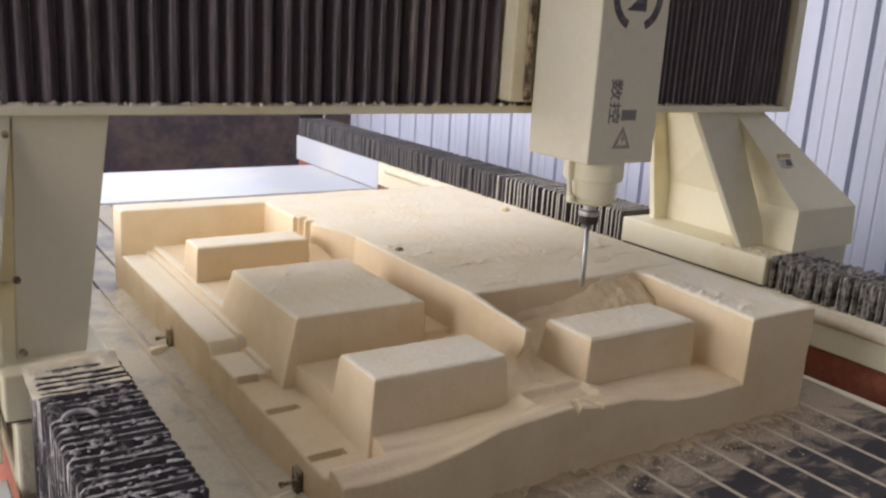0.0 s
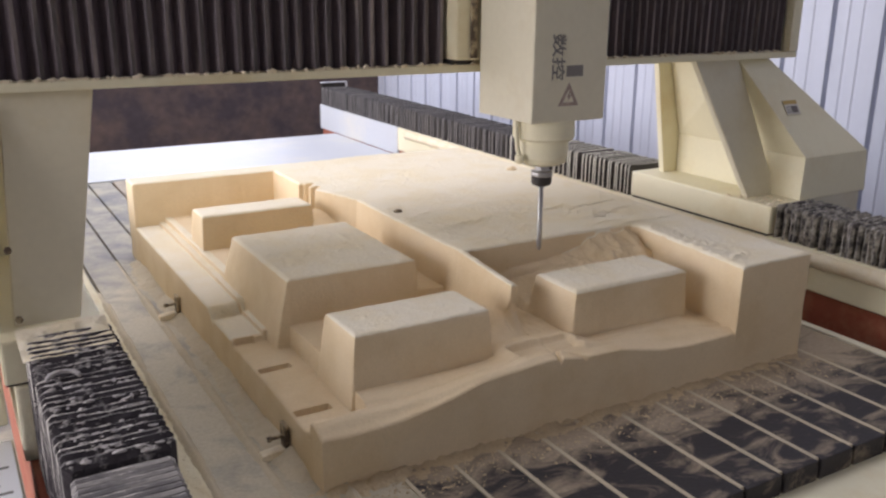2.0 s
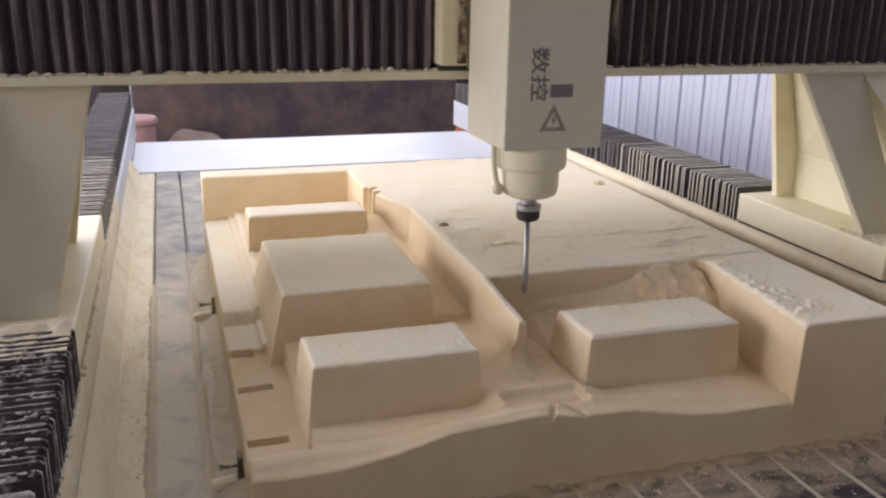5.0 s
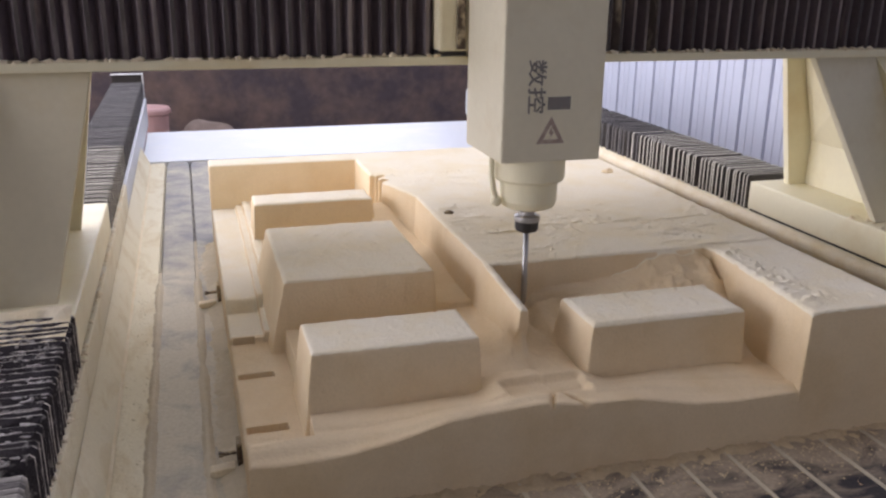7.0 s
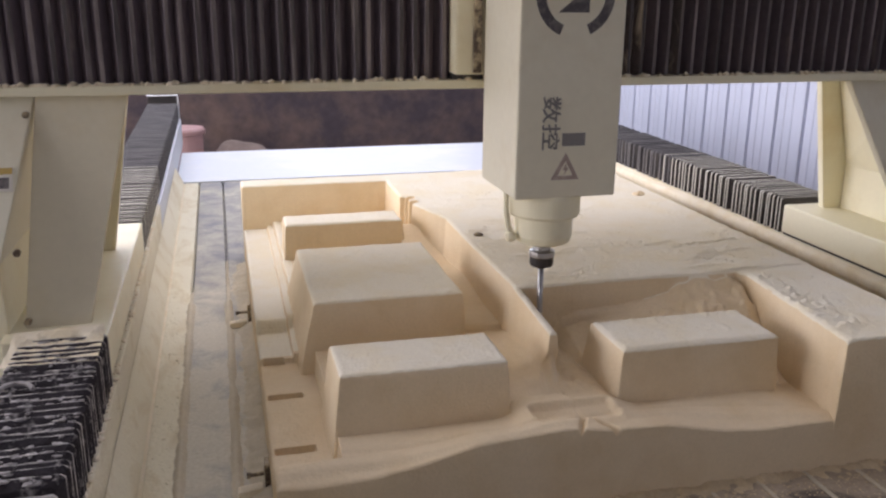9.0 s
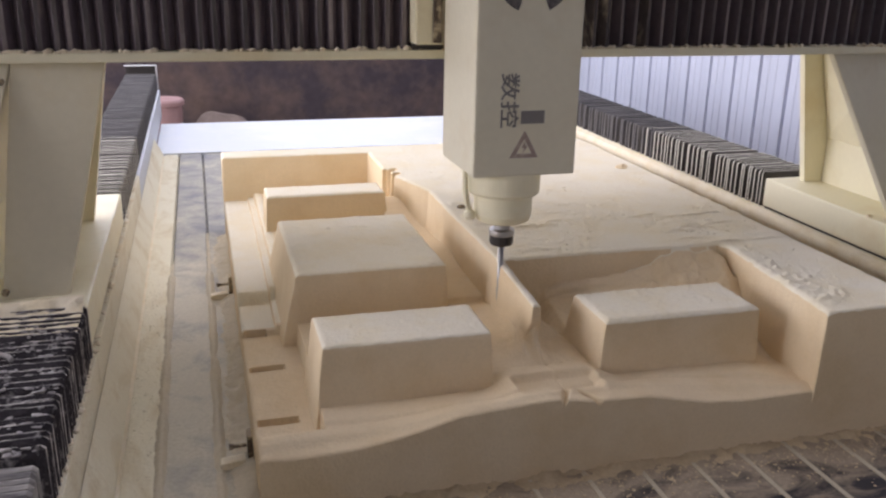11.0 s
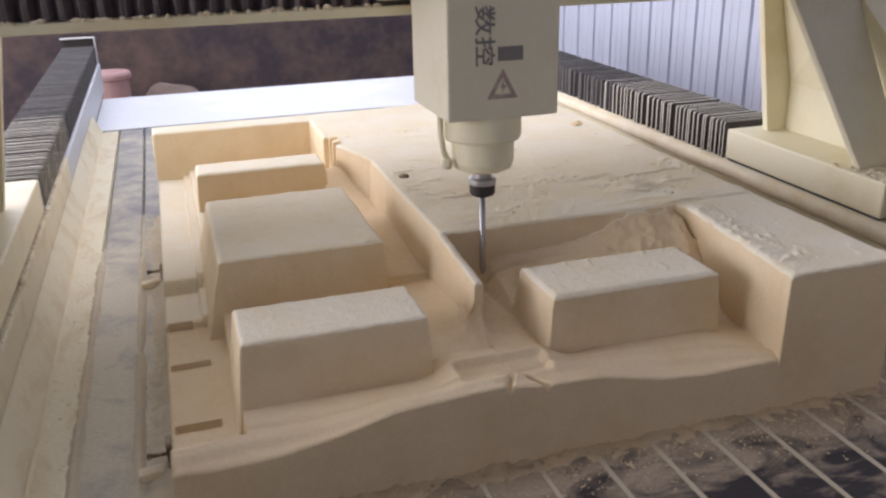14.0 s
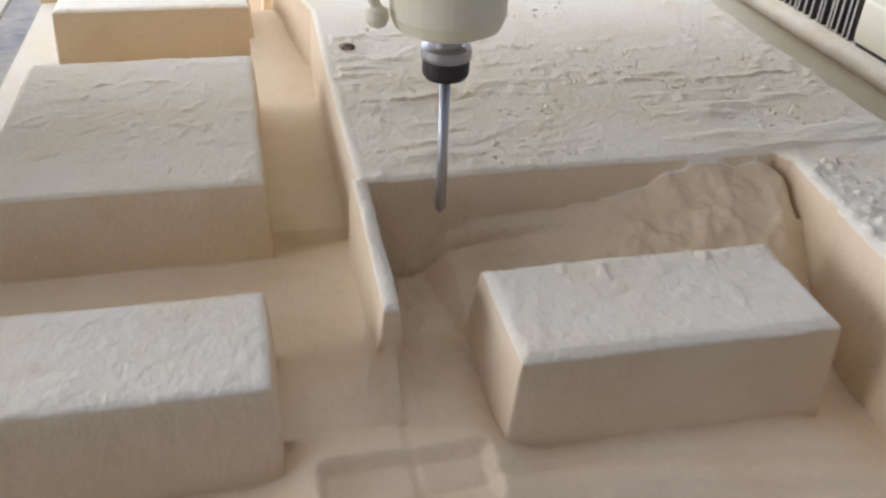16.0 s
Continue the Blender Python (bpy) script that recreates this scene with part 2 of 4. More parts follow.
def cloud(x, y, cell, seed, octaves=4):
    s, w = 0, 0
    for k in range(octaves):
        s, w = s + value_noise(x, y, cell / 2 ** k, seed + k) * 0.5 ** k, w + 0.5 ** k
    return s / w


def step(a, b, v):
    t = np.clip((v - a) / (b - a), 0, 1)
    return t * t * (3 - 2 * t)


# ---- the room ----
solid("floor", a_box((-3.7, -4.2, -0.2), (3.95, 7.5, 0.0), 0), CONCRETE, "dusty grey concrete workshop floor", "floor", "structure")
wall = bmesh.new()
for lo, hi in (((-3.7, 7.3, 0), (3.95, 7.5, 1.3)), ((-3.7, 7.3, 3.4), (3.95, 7.5, 4.5)), ((-3.7, 7.3, 1.3), (-2.5, 7.5, 3.4)), ((3.2, 7.3, 1.3), (3.95, 7.5, 3.4))):
    box(wall, lo, hi, 0)
solid("wall_rear", wall, DARKWALL, "dark brown stained wall behind the machine", "wall", "structure")
wall = bmesh.new()
for lo, hi in (((-3.7, -4.2, 0), (-3.5, 0.1, 4.5)), ((-3.7, 6.7, 0), (-3.5, 7.3, 4.5)), ((-3.7, 0.1, 0), (-3.5, 6.7, 0.8)), ((-3.7, 0.1, 3.1), (-3.5, 6.7, 4.5))):
    box(wall, lo, hi, 0)
solid("wall_side", wall, PLASTER, "grey plastered side wall with a wide opening", "wall", "structure")
# out of view; dark to limit bounce, opened for the added fill lamp
wall = bmesh.new()
for lo, hi in (((-3.5, -4.2, 0), (-1.0, -4.0, 4.5)), ((2.2, -4.2, 0), (3.75, -4.0, 4.5)), ((-1.0, -4.2, 3.1), (2.2, -4.0, 4.5))):
    box(wall, lo, hi, 0)
solid("wall_front", wall, DARKWALL, "unseen dark brown front wall with a made-up doorway", "wall", "structure")
roof = bmesh.new()
for lo, hi in (((-3.7, -4.2, 4.5), (-1.7, 7.5, 4.6)), ((3.65, -4.2, 4.5), (3.95, 7.5, 4.6)), ((-1.7, -4.2, 4.5), (3.65, 1.75, 4.6)), ((-1.7, 5.5, 4.5), (3.65, 7.5, 4.6))):
    box(roof, lo, hi, 0)
solid("ceiling", roof, PLASTER, "pale workshop ceiling with a roof light opening", "ceiling", "structure")

# corrugated side wall: sheets of trapezoid ribs
RIB, SHEET_RIBS = 0.254, 4
side = empty("wall_sheeting", "white corrugated steel sheet wall", "wall")
tagged(side, kind="structure")
sheet = bmesh.new()
prof = []
for k in range(SHEET_RIBS):
    y0 = k * RIB
    prof += [(0, y0), (0, y0 + 0.070), (0.004, y0 + 0.074), (0.004, y0 + 0.082), (0, y0 + 0.086), (0, y0 + 0.140), (0.004, y0 + 0.144), (0.004, y0 + 0.152), (0, y0 + 0.156), (0, y0 + 0.214), (0.030, y0 + 0.218), (0.030, y0 + 0.238), (0, y0 + 0.242)]
prof.append((0, SHEET_RIBS * RIB + 0.003))
rows_lo = [sheet.verts.new((x, y, 0)) for x, y in prof]
rows_hi = [sheet.verts.new((x, y, 4.5)) for x, y in prof]
for i in range(len(prof) - 1):
    sheet.faces.new((rows_lo[i], rows_lo[i + 1], rows_hi[i + 1], rows_hi[i]))
sheet_mesh = mesh_from("sheet", sheet, SHEET)
for k in range(12):
    s = part("sheet", sheet_mesh, SHEET, side)
    s.location = (3.75, -3.9925 + k * SHEET_RIBS * RIB, 0)
part("backing", a_box((3.80, -4.2, 0), (3.95, 7.5, 4.5), 0), PLASTER, side)

# ---- machine base, bed and rails ----
BED_Z, BED_LO, BED_HI = 0.715, 0.455, 2.27
base = empty("machine_base", "cream and red steel base of a large router", "machine base")
part("end_platform", a_box((0.416, 4.452, 0.55), (2.449, 5.30, 0.721), 0.004), WHITE, base, "bright white painted end platform")
part("front_beam", a_box((0.42, 0.66, 0.35), (2.42, 1.05, 0.668), 0.006), CREAM, base, "dusty cream front beam")
part("bed_support", a_box((0.46, 1.06, 0.45), (2.26, 4.44, 0.668), 0.004), RED, base)
for x0, x1 in ((0.222, 0.415), (2.45, 2.645)):
    if x0 < 1:
        part("rail_cover", a_box((0.275, 0.30, 0.721), (x1, 1.736, 0.885), 0.006), COVER_DUST, base, "cream rail cover dusted with foam")
    part("rail_cover", a_box((x0, 1.7365 if x0 < 1 else 0.30, 0.721 if x0 < 1 else 0.752), (x1, 3.30 if x0 < 1 else 4.40, 0.885), 0.006), COVER_DUST if x0 < 1 else CREAM, base, "cream rail cover dusted with foam")
    part("rail_cover", a_box((x0, 3.301 if x0 < 1 else 4.401, 0.722), (x1, 5.56, 0.885), 0.006), WHITE, base, "white rail cover")
    part("side_beam", a_box((x0 + 0.01, 0.28, 0.28), (x1 - 0.01, 5.54, 0.7205 if x0 < 1 else 0.7515), 0.006), RED, base, "red primer side beam")
    for y0 in (0.5, 2.6, 4.9):
        part("foot", a_box((x0 + 0.03, y0, 0.0), (x1 - 0.03, y0 + 0.25, 0.28), 0.005), RED, base)
part("inner_strip", hexa(bmesh.new(), [(0.4165, 1.0, 0.60), (0.453, 1.0, 0.60), (0.453, 4.45, 0.60), (0.4165, 4.45, 0.60)], [(0.4165, 1.0, 0.800), (0.453, 1.0, 0.720), (0.453, 4.45, 0.720), (0.4165, 4.45, 0.800)], 0.003), COVER_DUST, base, "sloping cream strip along the bed")
part("inner_strip", a_box((2.273, 1.0, 0.60), (2.300, 4.45, 0.718), 0.004), GREY_CREAM, base)

bed = empty("slotted_bed", "slotted metal machine bed covered with foam dust", "machine bed")
PITCH = 0.1126
edges_x = [BED_LO] + [0.530 + PITCH * k for k in range(15)] + [BED_HI]


def plank(x0, x1):
    bm = bmesh.new()
    box(bm, (x0 + 0.005, 0.95, 0.668), (x1 - 0.005, 4.45, BED_Z), 0.0025)
    box(bm, (x0 - 0.001, 0.955, 0.6685), (x1 + 0.001, 4.45, 0.700), 0)
    return bm


for x0, x1 in zip(edges_x, edges_x[1:]):
    part("plank", plank(x0, x1), ALU_DARK if x0 > 0.80 else ALU if x0 > 0.5 else COVER_DUST, bed)

for k in range(15):
    part("slot_dust", a_box((0.530 + PITCH * k - 0.0048, 0.958, 0.7005), (0.530 + PITCH * k + 0.0048, 2.76 + 0.03 * math.sin(k * 2.1), 0.7165 if k > 2 else 0.7145), 0.0015), BED_DUST, bed, "cream dust packed in the slot")

# ---- foam block ----
FX0, FX1, FY0, FY1, FZ = 0.707, 2.078, 1.342, 3.115, 1.0


def cut_block(x, y, x0, x1, y0, y1, top, left=0.004, right=0.004, front=0.004, back=0.004, deep=0.12, soft=0.010):
    """Height of a block with leaning sides over arrays x, y; each side leans out by its width over the depth."""
    d = np.maximum.reduce([(x0 - x) / left, (x - x1) / right, (y0 - y) / front, (y - y1) / back])
    d = np.where(d > 0, d, 0)
    inner = np.minimum.reduce([x - x0, x1 - x, y - y0, y1 - y])
    worn = np.clip(1 - inner / soft, 0, 1) ** 2 * soft * 0.6 * (inner > 0) + (inner <= 0) * soft * 0.6
    return top - d * deep - worn


def foam_height(x, y):
    n1 = cloud(x, y, 0.10, 11) - 0.5
    n2 = cloud(x, y, 0.018, 23) - 0.5
    # wavy front edge of the cut floor
    edge = np.interp(x[:, 0], (0.70, 0.77, 0.88, 0.965, 1.07, 1.18, 1.25, 1.33, 1.45, 1.575, 1.67, 1.85), (0.829, 0.823, 0.828, 0.842, 0.868, 0.876, 0.880, 0.866, 0.862, 0.834, 0.826, 0.828))
    kernel = np.hanning(17) / np.hanning(17).sum()
    edge = np.convolve(np.pad(edge, 8, mode="edge"), kernel, mode="valid")[:, None] * np.ones_like(y)
    inward = step(1.34, 1.46, y + 0.012 * np.sin(x * 11))
    floor_in = 0.846 + 0.026 * step(1.14, 1.22, x) * step(1.44, 1.36, x) - 0.022 * step(1.70, 1.84, x)
    h = edge * (1 - inward) + floor_in * inward
    # ledge lines that follow the edge
    wave = y - (1.375 + 0.018 * np.sin(x * 9 + 0.6) + 0.05 * (x - 1.2) * (x < 1.25))
    h = h + 0.007 * step(-0.010, 0.010, wave) * (1 - step(1.45, 1.50, y)) - 0.005 * np.exp(-((wave - 0.035) / 0.007) ** 2)
    # cross notch in front of the thin wall
    h = h - 0.017 * step(1.200, 1.212, x) * step(1.380, 1.364, x) * step(1.462, 1.448, y) * step(1.36, 1.42, y)
    # channel beside the blocks, with its step and its heap of dust
    channel = (x > 1.163) & (x < 1.30) & (y > 1.50)
    h = np.where(channel, 0.868 + 0.012 * step(1.865, 1.875, y) + 0.006 * n1, h)
    h = np.where(channel, h + 0.055 * np.exp(-((y - 2.62) / 0.10) ** 2) + 0.02 * np.exp(-((y - 2.2) / 0.12) ** 2) * np.clip((x - 1.18) / 0.1, 0, 1), h)
    h = np.where(channel & (y < 1.9), h + 0.040 * np.exp(-np.clip(1.285 - x, 0, 1) / 0.030) * step(1.90, 1.66, y) * step(1.49, 1.56, y), h)
    h = h + 0.026 * np.exp(-((x - 1.292) / 0.016) ** 2) * step(1.50, 1.56, y) * (y < 1.60)
    # side shelf, stepping down towards the front, with slots and long ridges
    shelf = x < 0.83
    level = 0.815 + 0.031 * step(2.070, 2.120, y)
    level = level + (y > 1.42) * (y < 2.07) * (0.010 * step(1.905, 1.909, y) - 0.006 * step(1.60, 1.50, y))
    for ys, xs in ((1.905, 0.762), (1.727, 0.790), (1.505, 0.792)):
        level = np.where((np.abs(y - ys) < 0.011) & (x > 0.713) & (x < xs), level - 0.017, level)
    level = level + 0.010 * step(0.784, 0.788, x) * (y > 1.9) + 0.014 * step(0.806, 0.810, x) * (y > 1.9)
    h = np.where(shelf & (y > 1.40), level + 0.003 * n1, h)
    # gaps between the blocks
    gap = (x >= 0.83) & (x < 1.175)
    h = np.where(gap & (y > 1.60), 0.868 + 0.006 * n1, h)
    # dust banked against the rear wall of the pocket
    pocket = (x > 1.29) & (x < 1.88) & (y < 1.79)
    crest = np.interp(x, (1.30, 1.37, 1.40, 1.46, 1.55, 1.61, 1.67, 1.73, 1.775, 1.83, 1.86), (0.860, 0.885, 0.924, 0.934, 0.940, 0.945, 0.957, 0.980, 0.998, 0.998, 0.985))
    bank = crest + 0.012 * n1 - (0.30 + 0.35 * step(1.58, 1.75, x)) * (1.787 - y) + 0.006 * n2 + 0.035 * n1 * step(1.55, 1.75, x) + 0.040 * np.clip(cloud(x, y, 0.05, 77) - 0.5, 0, 1) * step(1.45, 1.6, x)
    bank = bank - 0.045 * np.exp(-((x - 1.862) / 0.008) ** 2) * (y > 1.70)
    h = np.where(pocket, np.maximum(h, np.minimum(bank, 0.992)), h)
    h = h - 0.016 * np.where(pocket, np.exp(-((y - 1.772 + 0.10 * (x - 1.33)) / 0.008) ** 2) * step(1.30, 1.34, x) * step(1.60, 1.42, x), 0)
    h = h + pocket * (x < 1.40) * (y > 1.50) * 0.010 * n2
    # the standing parts
    tops = [
        cut_block(x, y, 0.837, 1.168, 1.472, 1.628, 0.968, 0.014, 0.004, 0.014, 0.008),
        cut_block(x, y, 0.830, 1.177, 1.835, 2.275, 0.982, 0.026, 0.004, 0.004, 0.02),
        cut_block(x, y, 0.820, 1.180, 2.548, 2.668, 0.976, 0.006, 0.006, 0.006, 0.012),
        cut_block(x, y, 1.405, 1.762, 1.465, 1.627, 0.970, 0.012, 0.004, 0.006, 0.02, soft=0.014),
        cut_block(x, y, 1.288, 3.0, 1.788, 4.0, 1.0),
        cut_block(x, y, 1.214, 3.0, 2.752, 4.0, 1.0),
        cut_block(x, y, 0.0, 3.0, 3.012, 4.0, 1.0),
        cut_block(x, y, 1.858, 3.0, 1.330 + 0.014 * np.clip((1.885 - x) / 0.030, 0, 1) ** 2, 4.0, 1.0, 0.003, front=0.006, soft=0.014),
        cut_block(x, y, 1.281, 1.303, 1.556, 1.80, 1.0 - 0.10 * (1.79 - y), 0.004, 0.004, 0.004, 0.004),
        cut_block(x, y, 1.232 + np.clip((2.64 - y) * 0.28, 0, 0.056), 1.30, 2.44, 2.76, 1.0),
    ]
    for t in tops:
        h = np.maximum(h, np.where(t > 0.80, t, 0))
    # two upright flutes
    for yc in (2.668, 2.722):
        h = np.where(((x - 1.236) / 0.022) ** 2 + ((y - yc) / 0.019) ** 2 < 1, np.minimum(h, 0.905 + 0.01 * n1), h)
    # crumbs, chipped ridges and fine waves on the uncut top
    top = h > 0.955
    chips = np.clip(cloud(x * 0.5, y * 1.9, 0.07, 41) - 0.57, 0, 1) * step(0.25, 0.6, cloud(x, y, 0.4, 57)) * (x > 1.31) * (y > 1.80)
    crumb = np.clip(cloud(x, y, 0.022, 71, 2) - 0.62, 0, 1)
    h = h + top * (0.0014 * n1 + 0.0014 * n2 + 0.0012 * (cloud(x, y, 0.010, 61, 2) - 0.5) + 0.017 * chips + 0.009 * crumb * step(0.35, 0.6, cloud(x, y, 0.3, 91)))
    ridge = np.abs(y - 2.03 - 0.05 * n1 - 0.02 * (x - 1.5)) < 0.006
    h = h + top * ridge * 0.003 * step(0.45, 0.6, cloud(x, y, 0.08, 33)) * (x > 1.31)
    fine = cloud(x, y, 0.011, 171, 2) - 0.5
    rough = np.exp(-((x - 1.90) / 0.04) ** 2) * (y < 1.75) * (y > 1.40) * top
    h = h + rough * 0.016 * np.clip(fine + 0.5 * n2, 0, 1)
    bits = top & (x > 0.85) & (x < 1.16) & (y > 1.85) & (y < 2.26)
    h = h + bits * 0.007 * np.clip(cloud(x, y * 2, 0.06, 141) - 0.62, 0, 1)
    h = h + ~top * 0.0014 * n2
    # crack lines below the thin wall
    for ax, ay, bx, by in ((1.293, 1.54, 1.300, 1.40), (1.300, 1.40, 1.262, 1.326), (1.312, 1.385, 1.350, 1.335)):
        t = np.clip(((x - ax) * (bx - ax) + (y - ay) * (by - ay)) / ((bx - ax) ** 2 + (by - ay) ** 2), 0, 1)
        d = np.hypot(x - ax - t * (bx - ax), y - ay - t * (by - ay))
        h = h - (0.003 if ay > 1.5 else 0.015) * np.clip(1 - d / 0.0065, 0, 1)
    # worn outer edges
    rim = np.minimum.reduce([x - FX0, FX1 - x, y - FY0, FY1 - y])
    return h - 0.005 * np.clip(1 - rim / 0.008, 0, 1) ** 2


def foam_mesh():
    xs, ys = np.arange(FX0, FX1 + 0.0001, 0.003), np.arange(FY0, FY1 + 0.0001, 0.003)
    x, y = np.meshgrid(xs, ys, indexing="ij")
    h = foam_height(x, y)
    nx, ny = h.shape
    x = x + 0.11 * (y - 1.62) * np.exp(-((x - 1.862) / 0.05) ** 2) * (y < 1.80) * step(1.80, 1.76, y)
    # the free end of the thin wall is cut back underneath
    hang = step(1.262, 1.276, x) * step(1.322, 1.308, x) * step(1.50, 1.545, y) * step(1.66, 1.60, y)
    y = y + 0.55 * hang * np.clip(0.945 - h, 0, 0.08)
    inside = np.clip(np.minimum.reduce([x - FX0, FX1 - x, y - FY0, FY1 - y]) / 0.01, 0, 1)
    sway = [(cloud(x, y, 0.10, 301 + k) - 0.5) * 0.006 + (cloud(x, y, 0.016, 321 + k, 2) - 0.5) * 0.0012 for k in (0, 7)]
    x, y = x + sway[0] * inside, y + sway[1] * inside
    top = np.stack([x, y, h], -1).reshape(-1, 3)
    idx = np.arange(nx * ny).reshape(nx, ny)
    faces = np.stack([idx[:-1, :-1], idx[1:, :-1], idx[1:, 1:], idx[:-1, 1:]], -1).reshape(-1, 4)
    ring = np.concatenate([idx[:, 0], idx[-1, 1:], idx[-2::-1, -1], idx[0, -2:0:-1]])
    layers, prev, quads = [top], ring, [faces]
    count = len(top)
    for k in range(1, 5):
        low = top[ring].copy()
        low[:, 2] = low[:, 2] + (0.716 - low[:, 2]) * k / 4
        wob = (value_noise(low[:, 0] + low[:, 1], low[:, 2] * 2, 0.05, 5) - 0.5) * 0.006 * (k < 4)
        low[:, 0] += wob * (np.abs(top[ring][:, 0] - FX0) < 0.001)
        low[:, 1] += wob * (np.abs(top[ring][:, 1] - FY0) < 0.001)
        cur = np.arange(count, count + len(ring))
        quads.append(np.stack([prev, cur, np.roll(cur, -1), np.roll(prev, -1)], -1))
        layers.append(low)
        prev, count = cur, count + len(ring)
    me = bpy.data.meshes.new("foam_block")
    me.from_pydata(np.concatenate(layers).tolist(), [], np.concatenate(quads).tolist())
    me.polygons.foreach_set("use_smooth", np.ones(len(me.polygons), dtype=bool))
    me.materials.append(FOAM)
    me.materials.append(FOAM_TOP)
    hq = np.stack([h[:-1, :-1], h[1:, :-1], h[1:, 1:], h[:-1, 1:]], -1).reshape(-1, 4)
    # high flat faces and the rear side shelf take the paler, lit foam colour
    pale_faces = np.zeros(len(me.polygons), dtype=np.int32)
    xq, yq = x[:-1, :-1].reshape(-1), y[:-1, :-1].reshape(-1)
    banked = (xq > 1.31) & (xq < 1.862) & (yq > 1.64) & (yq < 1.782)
    pale_faces[:len(hq)] = ~banked & ((hq.min(1) > 0.945) | ((xq < 0.832) & (yq > 1.92))) & (hq.max(1) - hq.min(1) < 0.0075)
    me.polygons.foreach_set("material_index", pale_faces)
    me.update()
    me.set_sharp_from_angle(angle=radians(62))
    return me


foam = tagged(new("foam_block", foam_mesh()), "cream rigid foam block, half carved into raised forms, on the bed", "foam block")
even = foam.modifiers.new("even", "WEIGHTED_NORMAL")
even.mode, even.weight, even.keep_sharp = "FACE_AREA", 70, True

# loose dust lying on the bed in front of and beside the block
def dust_sheet(x0, x1, y0, y1, z, tall, seed, fade, mat=DUST, grit=0.006):
    xs, ys = np.arange(x0, x1, 0.004), np.arange(y0, y1, 0.005)
    x, y = np.meshgrid(xs, ys, indexing="ij")
    h = z - 0.006 + tall * fade(x, y) * (0.5 + cloud(x, y, 0.12, seed)) + 0.005 * (cloud(x, y, 0.05, seed + 9) - 0.5) + grit * (cloud(x, y, 0.018, seed + 19, 3) - 0.5)
    nx, ny = h.shape
    idx = np.arange(nx * ny).reshape(nx, ny)
    f = np.stack([idx[:-1, :-1], idx[1:, :-1], idx[1:, 1:], idx[:-1, 1:]], -1).reshape(-1, 4)
    me = bpy.data.meshes.new("foam_dust")
    me.from_pydata(np.stack([x, y, h], -1).reshape(-1, 3).tolist(), [], f.tolist())
    me.polygons.foreach_set("use_smooth", np.ones(len(me.polygons), dtype=bool))
    me.materials.append(mat)
    return me


tagged(new("foam_dust", dust_sheet(0.66, 2.10, 1.24, 1.352, BED_Z, 0.013, 201, lambda x, y: step(1.255 + 0.060 * cloud(x, y, 0.09, 19), 1.355, y) * 1.1 * step(0.66, 0.74, x) * step(2.10, 2.05, x), APRON, 0.022)), "loose cream foam dust banked against the block", "foam dust", kind="stuff")
tagged(new("foam_dust", dust_sheet(0.60, 0.716, 1.36, 3.10, BED_Z, 0.022, 261, lambda x, y: step(0.615 + 0.05 * cloud(x, y, 0.25, 77), 0.714, x) * step(1.36, 1.48, y) * step(3.09, 3.0, y), BED_DUST, 0.009)), "loose cream foam dust along the side of the block", "foam dust", kind="stuff")
tagged(new("foam_dust", dust_sheet(0.417, 0.475, 0.98, 4.44, BED_Z, 0.022, 231, lambda x, y: step(0.47, 0.42, x))), "cream foam dust along the bed edge", "foam dust", kind="stuff")

for k in range(3):
    xc = 0.530 + PITCH * k
    tagged(new("foam_dust", dust_sheet(xc - 0.020, xc + 0.020, 1.0, 2.72, BED_Z, 0.0130, 281 + k, lambda x, y: np.exp(-((x - xc) / 0.012) ** 2) * step(2.72, 2.60, y) * (0.75 + 0.5 * cloud(x, y, 0.15, 61 + k)), BED_DUST)), "cream foam dust smeared along a bed slot", "foam dust", kind="stuff")

tagged(new("foam_dust", dust_sheet(0.236, 0.404, 1.60, 1.745, 0.998, 0.014, 271, lambda x, y: step(1.63 + 0.10 * cloud(x, y, 0.05, 29) + 0.22 * (x - 0.25), 1.735, y))), "cream foam dust caked on the end of the bellows", "foam dust", kind="stuff")

# dust heaped in a soft roll along the inner edge of the rail cover
ys, turn = np.arange(0.62, 4.3, 0.012), np.radians(np.arange(-100, 101, 20.0))
yy, aa = np.meshgrid(ys, turn, indexing="ij")
rr = 0.024 + 0.008 * (cloud(yy, aa * 0.05, 0.10, 411) - 0.5) + 0.006 * (cloud(yy, aa * 0.03, 0.03, 421, 2) - 0.5)
roll_points = np.stack([2.4505 - rr * np.cos(aa), yy, 0.856 + rr * np.sin(aa)], -1).reshape(-1, 3)
ridx = np.arange(yy.size).reshape(yy.shape)
roll = bpy.data.meshes.new("dust_roll")
roll.from_pydata(roll_points.tolist(), [], np.stack([ridx[:-1, :-1], ridx[1:, :-1], ridx[1:, 1:], ridx[:-1, 1:]], -1).reshape(-1, 4).tolist())
roll.polygons.foreach_set("use_smooth", np.ones(len(roll.polygons), dtype=bool))
roll.materials.append(DUST)
tagged(new("dust_roll", roll), "soft roll of cream foam dust along the rail", "foam dust", kind="stuff")

